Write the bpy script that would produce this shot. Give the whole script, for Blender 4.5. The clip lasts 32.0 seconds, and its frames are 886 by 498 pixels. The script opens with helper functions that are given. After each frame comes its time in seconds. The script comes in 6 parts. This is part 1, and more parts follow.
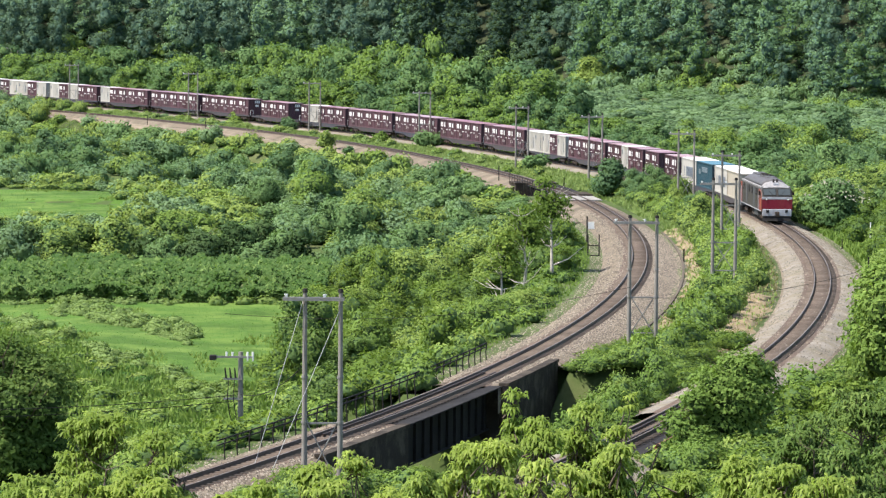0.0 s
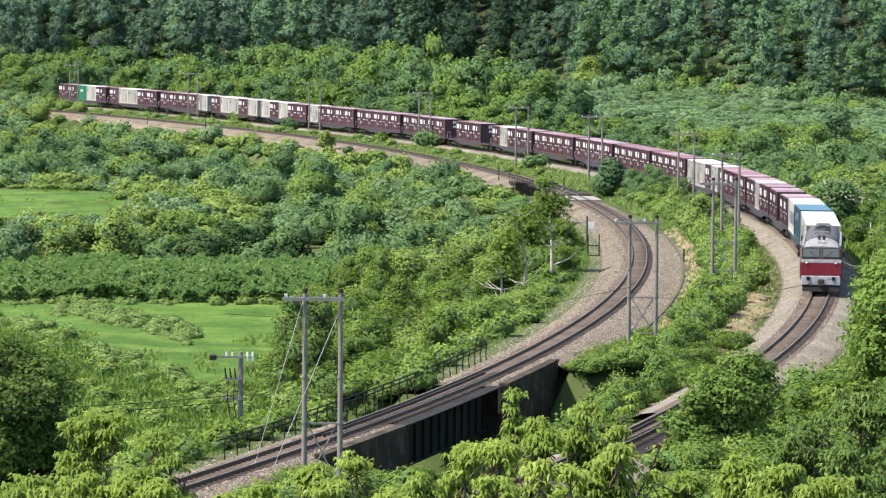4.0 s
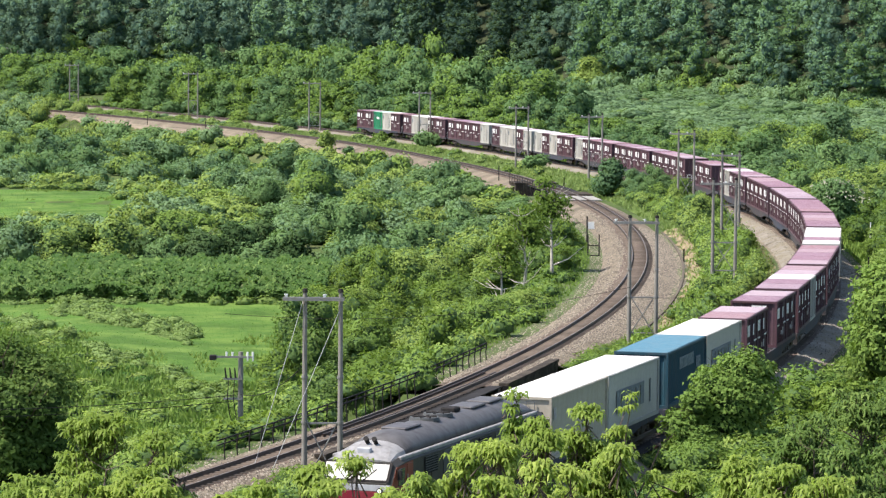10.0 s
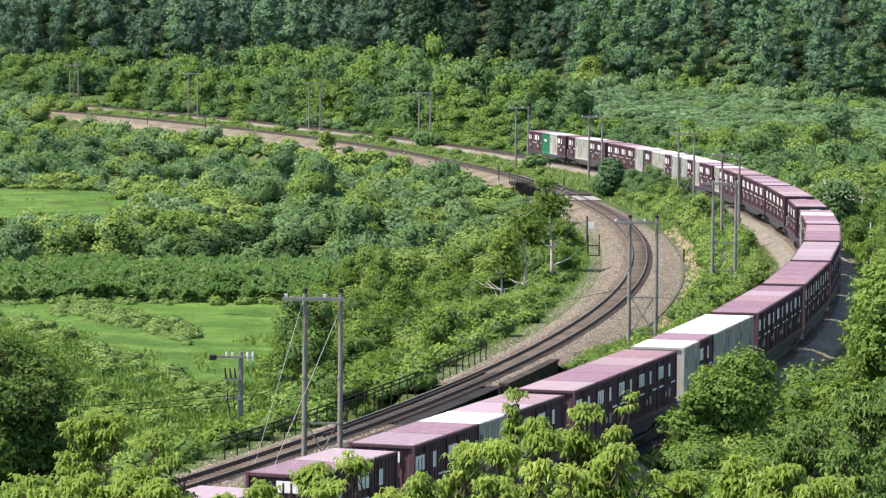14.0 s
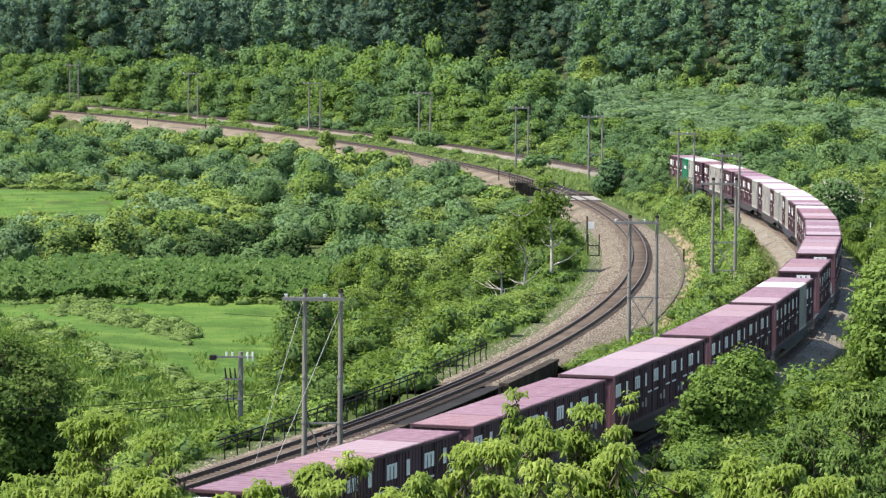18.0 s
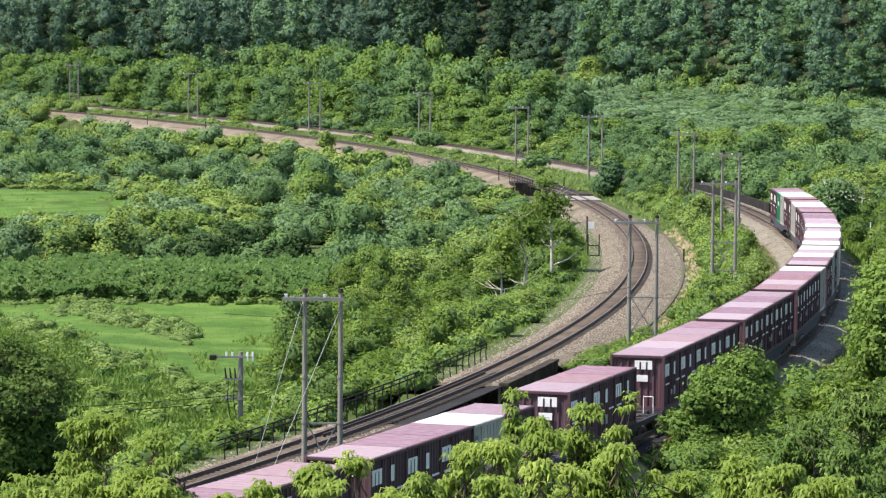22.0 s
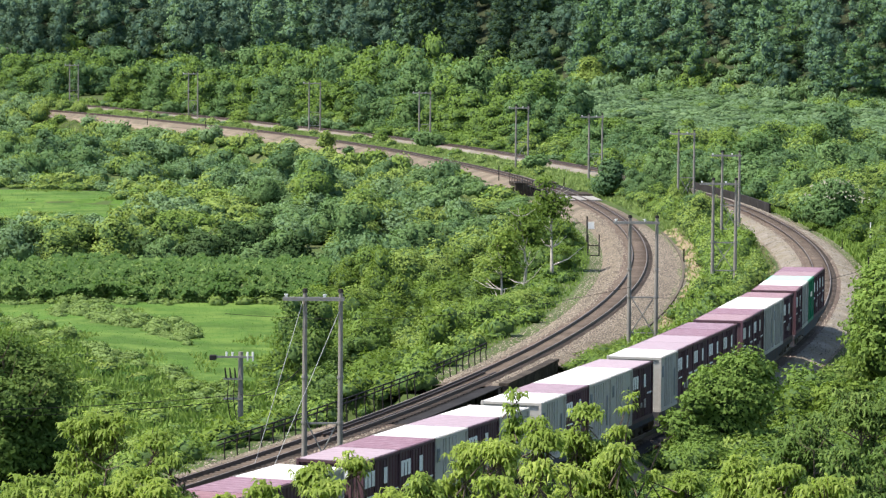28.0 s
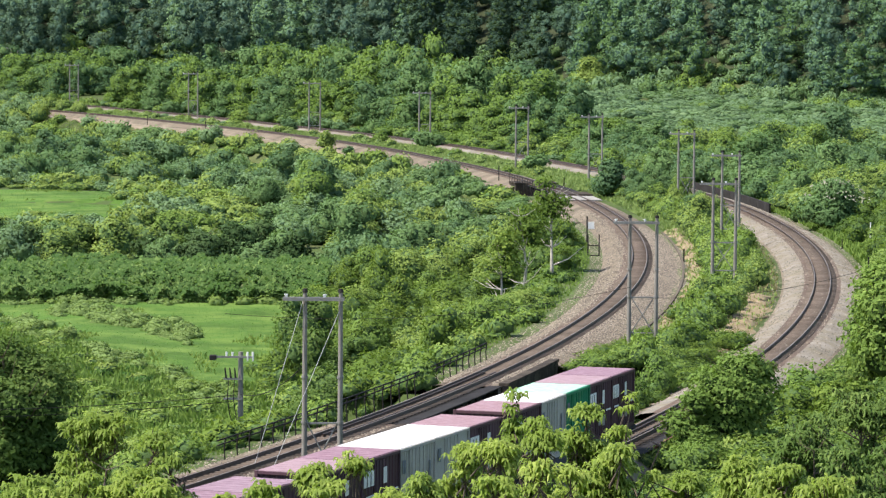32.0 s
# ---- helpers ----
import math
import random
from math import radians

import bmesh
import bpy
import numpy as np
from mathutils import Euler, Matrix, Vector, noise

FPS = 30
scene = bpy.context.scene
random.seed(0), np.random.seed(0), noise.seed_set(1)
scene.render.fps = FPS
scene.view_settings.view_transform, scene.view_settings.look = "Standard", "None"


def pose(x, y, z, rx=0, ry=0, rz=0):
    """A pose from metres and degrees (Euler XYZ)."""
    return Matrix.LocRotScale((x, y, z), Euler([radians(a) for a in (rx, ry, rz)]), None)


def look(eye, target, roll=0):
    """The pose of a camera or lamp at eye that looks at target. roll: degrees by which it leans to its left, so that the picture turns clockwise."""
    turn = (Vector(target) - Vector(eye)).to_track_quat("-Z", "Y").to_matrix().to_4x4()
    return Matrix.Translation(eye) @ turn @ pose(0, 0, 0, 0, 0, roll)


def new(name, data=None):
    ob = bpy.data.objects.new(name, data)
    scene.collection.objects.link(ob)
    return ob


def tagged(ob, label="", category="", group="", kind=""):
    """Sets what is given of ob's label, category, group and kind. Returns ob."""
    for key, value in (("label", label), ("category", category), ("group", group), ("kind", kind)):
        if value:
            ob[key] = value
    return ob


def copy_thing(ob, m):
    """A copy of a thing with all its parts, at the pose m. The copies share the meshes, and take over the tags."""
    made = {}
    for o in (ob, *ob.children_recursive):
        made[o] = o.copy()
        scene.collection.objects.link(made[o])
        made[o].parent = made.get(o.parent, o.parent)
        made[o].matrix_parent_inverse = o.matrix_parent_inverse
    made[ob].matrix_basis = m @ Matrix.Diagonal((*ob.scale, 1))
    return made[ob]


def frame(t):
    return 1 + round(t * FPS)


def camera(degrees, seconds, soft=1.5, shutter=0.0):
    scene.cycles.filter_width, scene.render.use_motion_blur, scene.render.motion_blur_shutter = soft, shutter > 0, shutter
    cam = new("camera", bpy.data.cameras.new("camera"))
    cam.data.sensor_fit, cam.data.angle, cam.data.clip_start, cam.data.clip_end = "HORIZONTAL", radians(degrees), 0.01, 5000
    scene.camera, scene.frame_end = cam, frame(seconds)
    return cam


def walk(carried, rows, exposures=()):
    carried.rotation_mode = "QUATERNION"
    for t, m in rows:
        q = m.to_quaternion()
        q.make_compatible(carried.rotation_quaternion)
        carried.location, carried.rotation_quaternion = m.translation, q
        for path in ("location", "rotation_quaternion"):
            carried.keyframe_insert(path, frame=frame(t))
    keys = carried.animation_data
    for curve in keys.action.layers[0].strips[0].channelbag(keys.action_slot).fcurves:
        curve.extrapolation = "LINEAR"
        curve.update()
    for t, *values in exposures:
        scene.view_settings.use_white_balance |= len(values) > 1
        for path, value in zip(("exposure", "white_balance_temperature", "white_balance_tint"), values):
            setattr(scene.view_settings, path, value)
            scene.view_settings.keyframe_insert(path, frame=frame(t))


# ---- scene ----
# Camera: a tripod on a bluff above the line.
EYE = (0.0, 0.0, 20.97)
cam = camera(13.56, 32.0, soft=1.3)
AIM = (0.0, 100.0 * math.cos(radians(3.99)), 20.97 - 100.0 * math.sin(radians(3.99)))
STAND = look(EYE, AIM, 0.45)
# the picture darkens a little as the train comes nearer
walk(cam, [(0.0, STAND), (32.0, STAND)], exposures=[(0.0, 0.97), (5.0, 0.94), (12.0, 0.88), (18.0, 0.86), (32.0, 0.86)])

# ---- light ----
SUN_TO = Vector((-0.52, -0.14, 0.84)).normalized()
sun_data = bpy.data.lights.new("sun", "SUN")
sun_data.energy, sun_data.angle, sun_data.color = 4.75, radians(0.53), (1.0, 0.925, 0.865)
sun = new("sun", sun_data)
sun.matrix_world = look(SUN_TO * 100, (0, 0, 0))
world = bpy.data.worlds.new("sky")
scene.world = world
world.use_nodes = True
wn = world.node_tree
sky = wn.nodes.new("ShaderNodeTexSky")
sky.sky_type, sky.sun_disc = "NISHITA", False
sky.sun_elevation = math.asin(SUN_TO.z)
sky.sun_rotation = math.atan2(SUN_TO.x, SUN_TO.y)
sky.air_density, sky.dust_density = 1.0, 1.5
wn.links.new(sky.outputs[0], wn.nodes["Background"].inputs[0])
wn.nodes["Background"].inputs[1].default_value = 0.145


# ---- materials ----
def ramp(nt, fac, stops):
    r = nt.nodes.new("ShaderNodeValToRGB")
    while len(r.color_ramp.elements) < len(stops):
        r.color_ramp.elements.new(0.5)
    for e, (p, c) in zip(r.color_ramp.elements, stops):
        e.position, e.color = p, (*c, 1)
    nt.links.new(fac, r.inputs[0])
    return r.outputs[0]


def noise_tex(nt, scale, detail=4.0, rough=0.55, coord="Object"):
    tc = nt.nodes.new("ShaderNodeTexCoord")
    n = nt.nodes.new("ShaderNodeTexNoise")
    n.inputs["Scale"].default_value, n.inputs["Detail"].default_value = scale, detail
    n.inputs["Roughness"].default_value = rough
    nt.links.new(tc.outputs[coord], n.inputs["Vector"])
    return n.outputs[0]


def mixed(nt, a, b, fac, mode="MIX"):
    m = nt.nodes.new("ShaderNodeMix")
    m.data_type, m.blend_type = "RGBA", mode
    for sock, v in ((m.inputs[0], fac), (m.inputs[6], a), (m.inputs[7], b)):
        if hasattr(v, "is_output"):
            nt.links.new(v, sock)
        else:
            sock.default_value = v if isinstance(v, float) else (*v, 1)
    return m.outputs[2]


def surface(name, colour, rough=0.7, metal=0.0, vary=0.25, scale=0.6, fine=8.0, bump=0.0, bump_scale=20.0, dirt=None, dirt_at=0.62, coord="Object"):
    """A painted, stone or earth surface: base colour varied at two scales, dirt patches, fine relief."""
    m = bpy.data.materials.new(name)
    m.use_nodes = True
    nt = m.node_tree
    b = nt.nodes["Principled BSDF"]
    lo = tuple(c * (1 - vary) for c in colour)
    hi = tuple(min(1, c * (1 + vary)) for c in colour)
    big = ramp(nt, noise_tex(nt, scale, coord=coord), ((0.3, lo), (0.7, hi)))
    small = ramp(nt, noise_tex(nt, fine, coord=coord), ((0.3, (1 - vary, 1 - vary, 1 - vary)), (0.7, (1, 1, 1))))
    col = mixed(nt, big, small, 0.8, "MULTIPLY")
    if dirt:
        f = ramp(nt, noise_tex(nt, scale * 1.7, 6, 0.65, coord), ((dirt_at - 0.08, (0, 0, 0)), (dirt_at + 0.08, (1, 1, 1))))
        col = mixed(nt, col, dirt, f)
    nt.links.new(col, b.inputs["Base Color"])
    b.inputs["Roughness"].default_value, b.inputs["Metallic"].default_value = rough, metal
    if rough >= 0.9:
        b.inputs["Specular IOR Level"].default_value = 0.12
    if bump:
        bp = nt.nodes.new("ShaderNodeBump")
        bp.inputs["Strength"].default_value, bp.inputs["Distance"].default_value = bump, 0.05
        nt.links.new(noise_tex(nt, bump_scale, coord=coord), bp.inputs["Height"])
        nt.links.new(bp.outputs[0], b.inputs["Normal"])
    return m


def leaf(name, dark, light, patch=None, patch_scale=0.05, rough=0.75, through_light=0.28):
    """Leaves: colour differs from leaf to leaf and from clump to clump; some light passes through."""
    m = bpy.data.materials.new(name)
    m.use_nodes = True
    nt = m.node_tree
    b = nt.nodes["Principled BSDF"]
    geo = nt.nodes.new("ShaderNodeNewGeometry")
    info = nt.nodes.new("ShaderNodeObjectInfo")
    col = ramp(nt, geo.outputs["Random Per Island"], ((0.0, tuple(0.9 * a + 0.1 * b for a, b in zip(dark, light))), (0.75, tuple(0.4 * a + 0.6 * b for a, b in zip(dark, light))), (1.0, tuple(1.1 * b for a, b in zip(dark, light)))))
    if patch:
        n = nt.nodes.new("ShaderNodeTexNoise")
        n.inputs["Scale"].default_value, n.inputs["Detail"].default_value = patch_scale, 3
        nt.links.new(geo.outputs["Position"], n.inputs["Vector"])
        f = ramp(nt, n.outputs[0], ((0.38, (0, 0, 0)), (0.62, (1, 1, 1))))
        col = mixed(nt, col, patch, f)
    tone = ramp(nt, info.outputs["Random"], ((0.0, (0.78, 0.82, 0.75)), (1.0, (1.1, 1.05, 1.0))))
    col = mixed(nt, col, tone, 1.0, "MULTIPLY")
    nt.links.new(col, b.inputs["Base Color"])
    b.inputs["Roughness"].default_value = rough
    b.inputs["Specular IOR Level"].default_value = 0.12
    tr = nt.nodes.new("ShaderNodeBsdfTranslucent")
    nt.links.new(mixed(nt, col, (1.2, 1.25, 0.85), 1.0, "MULTIPLY"), tr.inputs[0])
    mx = nt.nodes.new("ShaderNodeMixShader")
    mx.inputs[0].default_value = through_light
    nt.links.new(b.outputs[0], mx.inputs[1])
    nt.links.new(tr.outputs[0], mx.inputs[2])
    nt.links.new(mx.outputs[0], nt.nodes["Material Output"].inputs[0])
    return m


M_EARTH = surface("rough_earth", (0.062, 0.092, 0.026), 0.95, vary=0.35, scale=0.06, fine=1.2, bump=0.8, bump_scale=2.5, dirt=(0.085, 0.098, 0.038), dirt_at=0.58)
M_MEADOW = surface("meadow_turf", (0.066, 0.132, 0.022), 1.0, vary=0.28, scale=0.12, fine=2.0, bump=1.0, bump_scale=4.0, dirt=(0.105, 0.168, 0.034), dirt_at=0.55)
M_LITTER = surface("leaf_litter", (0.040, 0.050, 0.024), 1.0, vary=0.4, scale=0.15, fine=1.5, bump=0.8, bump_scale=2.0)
M_SLOPE = surface("pale_ballast_slope", (0.225, 0.185, 0.135), 0.95, vary=0.35, scale=0.2, fine=3.0, bump=0.8, bump_scale=6.0, dirt=(0.15, 0.135, 0.085), dirt_at=0.58)
M_BALLAST = surface("ballast", (0.178, 0.150, 0.108), 0.95, vary=0.42, scale=0.25, fine=7.0, bump=1.0, bump_scale=9.0, dirt=(0.15, 0.12, 0.09), dirt_at=0.56)
M_BED = surface("rusty_trackbed", (0.118, 0.088, 0.068), 0.95, vary=0.3, scale=0.1, fine=6.0, bump=1.0, bump_scale=9.0)
M_PALE = surface("pale_gravel", (0.225, 0.205, 0.17), 0.95, vary=0.3, scale=0.3, fine=6.0, bump=1.0, bump_scale=9.0, dirt=(0.17, 0.15, 0.105), dirt_at=0.52)
M_RAIL = surface("rail_steel", (0.06, 0.04, 0.03), 0.6, 0.6, vary=0.2, scale=0.5)
M_RAILTOP = surface("rail_head", (0.15, 0.12, 0.095), 0.6, 0.2, vary=0.2)
M_SLEEPER = surface("sleeper_concrete", (0.125, 0.10, 0.08), 0.9, vary=0.3, scale=0.4, fine=5)
M_CONC = surface("weathered_concrete", (0.082, 0.068, 0.052), 0.9, vary=0.3, scale=0.5, fine=5, bump=0.3, dirt=(0.034, 0.027, 0.021), dirt_at=0.46)
M_POLE = surface("pole_concrete", (0.19, 0.178, 0.155), 0.85, vary=0.15, scale=0.8, fine=6)
M_STEEL = surface("dark_steel", (0.026, 0.024, 0.023), 0.9, 0.0, vary=0.3)
M_WIRE = surface("bright_wire", (0.40, 0.40, 0.39), 0.6, 0.2, vary=0.1)
M_GALV = surface("galvanised_steel", (0.22, 0.215, 0.20), 0.6, 0.4, vary=0.15)
M_WALL = surface("near_black_wall", (0.03, 0.028, 0.026), 1.0, vary=0.35, scale=0.4, fine=4)
M_TROUGH = surface("trough_concrete", (0.11, 0.092, 0.07), 0.9, vary=0.25, scale=0.7, fine=5)
M_BOARD = surface("bleached_boards", (0.26, 0.245, 0.215), 0.85, vary=0.2, scale=0.8, fine=6)
M_REDPIPE = surface("rusty_red_paint", (0.26, 0.10, 0.06), 0.7, vary=0.3, scale=2)
M_INSUL = surface("white_porcelain", (0.75, 0.75, 0.73), 0.3, vary=0.06)
M_PATH = surface("bare_tan_soil", (0.24, 0.19, 0.115), 0.95, vary=0.16, scale=0.3, fine=3.0, bump=0.15, bump_scale=5.0, dirt=(0.20, 0.165, 0.09), dirt_at=0.55)
M_FLOWER = surface("cream_flowers", (0.27, 0.27, 0.20), 0.9, vary=0.25, scale=2.0)
M_STONE = bpy.data.materials.new("ballast_stone")
M_STONE.use_nodes = True
_t = M_STONE.node_tree
_q = _t.nodes.new("ShaderNodeNewGeometry")
_t.links.new(ramp(_t, _q.outputs["Random Per Island"], ((0.0, (0.035, 0.030, 0.025)), (0.5, (0.145, 0.122, 0.092)), (1.0, (0.27, 0.235, 0.185)))), _t.nodes["Principled BSDF"].inputs["Base Color"])
_t.nodes["Principled BSDF"].inputs["Roughness"].default_value = 0.95
M_BARK = surface("bark", (0.13, 0.10, 0.075), 0.95, vary=0.35, scale=1.5, fine=12, bump=0.8)
M_PALEBARK = surface("pale_bark", (0.42, 0.39, 0.34), 0.9, vary=0.25, scale=2.0, fine=12)
# L_BUSH, L_DARK, L_SASA and the forest leaves hold distance haze as extra blue.
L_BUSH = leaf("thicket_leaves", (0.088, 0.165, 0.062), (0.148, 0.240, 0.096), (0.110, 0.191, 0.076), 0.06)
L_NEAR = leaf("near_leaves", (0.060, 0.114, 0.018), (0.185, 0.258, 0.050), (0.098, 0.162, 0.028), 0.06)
L_TREE = leaf("dark_tree_leaves", (0.044, 0.094, 0.020), (0.180, 0.255, 0.070), (0.078, 0.136, 0.030), 0.3)
L_BRIGHT = leaf("bright_leaves", (0.104, 0.180, 0.036), (0.190, 0.276, 0.066), (0.134, 0.214, 0.048), 0.05)
L_LIME = leaf("yellow_green_leaves", (0.146, 0.218, 0.050), (0.225, 0.308, 0.084), (0.178, 0.250, 0.064), 0.05)
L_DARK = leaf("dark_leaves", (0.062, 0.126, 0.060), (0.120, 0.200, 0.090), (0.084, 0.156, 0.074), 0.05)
L_HEDGE = leaf("hedge_leaves", (0.048, 0.094, 0.034), (0.088, 0.146, 0.052), (0.062, 0.112, 0.042), 0.05)
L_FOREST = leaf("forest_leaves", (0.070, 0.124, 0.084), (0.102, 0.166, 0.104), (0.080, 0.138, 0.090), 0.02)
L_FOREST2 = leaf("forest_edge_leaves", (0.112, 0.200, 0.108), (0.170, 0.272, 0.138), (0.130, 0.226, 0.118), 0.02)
# Far conifers in shade: the shade is put into this darker leaf colour.
L_SHADEWOOD = leaf("shade_dark_forest_leaves", (0.026, 0.056, 0.042), (0.050, 0.092, 0.066), (0.034, 0.068, 0.050), 0.02)
# Pale blue-green, so the haze over dark gaps is in the colour.
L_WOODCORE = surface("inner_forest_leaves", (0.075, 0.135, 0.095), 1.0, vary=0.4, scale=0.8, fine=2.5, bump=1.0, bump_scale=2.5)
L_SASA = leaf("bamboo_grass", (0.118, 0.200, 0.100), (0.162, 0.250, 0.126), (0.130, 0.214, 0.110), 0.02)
L_PLOT = leaf("broad_leaves", (0.022, 0.075, 0.016), (0.215, 0.310, 0.095), (0.080, 0.155, 0.040), 0.5, 0.6, 0.40)
L_FRONT = leaf("compound_leaves", (0.140, 0.212, 0.038), (0.38, 0.47, 0.125), (0.230, 0.315, 0.064), 0.25, 0.5, 0.50)
L_GRASS = leaf("grass_blades", (0.052, 0.135, 0.026), (0.080, 0.180, 0.036), (0.064, 0.155, 0.030), 0.06)
L_VERGE = leaf("verge_blades", (0.160, 0.235, 0.075), (0.255, 0.340, 0.120), (0.195, 0.275, 0.090), 0.08)
L_DRY = leaf("dry_grass_blades", (0.276, 0.210, 0.119), (0.445, 0.350, 0.224), (0.233, 0.220, 0.106), 0.3)
# Dark inner masses: shade in the crown gaps is put into this colour.
L_SHADECORE = surface("painted_shade_inner_leaves", (0.040, 0.070, 0.022), 1.0, vary=0.4, scale=1.2, fine=6.0, bump=1.0, bump_scale=6.0)
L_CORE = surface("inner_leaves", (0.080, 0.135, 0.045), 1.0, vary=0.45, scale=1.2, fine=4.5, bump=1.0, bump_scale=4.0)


# ---- mesh helpers ----
def part(name, bm, material, parent=None, label=""):
    me = bpy.data.meshes.new(name)
    bm.to_mesh(me)
    bm.free()
    for m in material if isinstance(material, (list, tuple)) else [material]:
        me.materials.append(m)
    ob = new(name, me)
    ob.parent = parent
    return tagged(ob, label)


def raw(name, verts, quads, material, parent=None, index=None, normals=None):
    """A mesh object from arrays of corners and of four-sided (or three-sided) faces."""
    me = bpy.data.meshes.new(name)
    verts, quads = np.asarray(verts, np.float32), np.asarray(quads, np.int32)
    n = quads.shape[1]
    me.vertices.add(len(verts))
    me.vertices.foreach_set("co", verts.ravel())
    me.loops.add(quads.size)
    me.loops.foreach_set("vertex_index", quads.ravel())
    me.polygons.add(len(quads))
    me.polygons.foreach_set("loop_start", np.arange(0, quads.size, n, dtype=np.int32))
    me.polygons.foreach_set("loop_total", np.full(len(quads), n, np.int32))
    for m in material if isinstance(material, (list, tuple)) else [material]:
        me.materials.append(m)
    if index is not None:
        me.polygons.foreach_set("material_index", np.asarray(index, np.int32))
    me.update()
    me.validate()
    if normals is not None:
        soft = me.attributes.new("custom_normal", "FLOAT_VECTOR", "POINT")
        soft.data.foreach_set("vector", np.asarray(normals, np.float32).ravel())
    ob = new(name, me)
    ob.parent = parent
    return ob


def empty(name, label="", category="", group="", kind=""):
    return tagged(new(name), label, category, group, kind)


def box(bm, x0, x1, y0, y1, z0, z1, bevel=0.0, mat=0):
    """A box, its edges rounded by bevel."""
    g = bmesh.ops.create_cube(bm, size=1.0, matrix=Matrix.Translation(((x0 + x1) / 2, (y0 + y1) / 2, (z0 + z1) / 2)) @ Matrix.Diagonal((x1 - x0, y1 - y0, z1 - z0, 1)))
    faces = {f for v in g["verts"] for f in v.link_faces}
    for f in faces:
        f.material_index = mat
    if bevel:
        bmesh.ops.bevel(bm, geom=list({e for f in faces for e in f.edges}), offset=bevel, segments=1, affect="EDGES")
    return bm


def rod(bm, a, b, r0, r1=None, sides=8, mat=0):
    """A round bar from a to b, tapering from r0 to r1."""
    a, b = Vector(a), Vector(b)
    d = b - a
    m = Matrix.Translation((a + b) / 2) @ d.to_track_quat("Z", "Y").to_matrix().to_4x4()
    g = bmesh.ops.create_cone(bm, cap_ends=True, segments=sides, radius1=r0, radius2=r0 if r1 is None else r1, depth=d.length, matrix=m)
    for f in {f for v in g["verts"] for f in v.link_faces}:
        f.material_index = mat
    return bm


def boxes(*specs, bevel=0.0):
    bm = bmesh.new()
    for s in specs:
        box(bm, *s, bevel=bevel)
    return bm


# ---- the two lines ----
RIGHT = [(-139.8, 776.0), (-119.6, 741.5), (-98.2, 707.7), (-76.7, 674.0), (-55.8, 639.8), (-36.5, 604.8), (-19.5, 568.6), (-5.0, 531.3), (7.0, 493.2),
         (16.6, 454.4), (23.7, 415.0), (28.4, 375.3), (30.15, 335.3), (29.4, 295.4), (26.05, 255.5), (20.0, 215.9), (10.9, 177.0), (-0.9, 138.8), (-15.5, 101.6)]
LEFT = [(-88, 660), (-60.4, 620), (-38.0, 580), (-20.9, 540), (-7.9, 500), (1.9, 460), (9.0, 420), (13.7, 380), (16.0, 340), (15.8, 300),
        (13.0, 260), (7.3, 220), (-1.7, 180), (-14.2, 140), (-29.5, 102)]


def track_z(y):
    return np.interp(y, (139, 226, 285, 345, 464, 578, 682, 758), (0.9, 0.7, 0.4, 0.05, -0.4, -0.3, 0.5, 1.1))


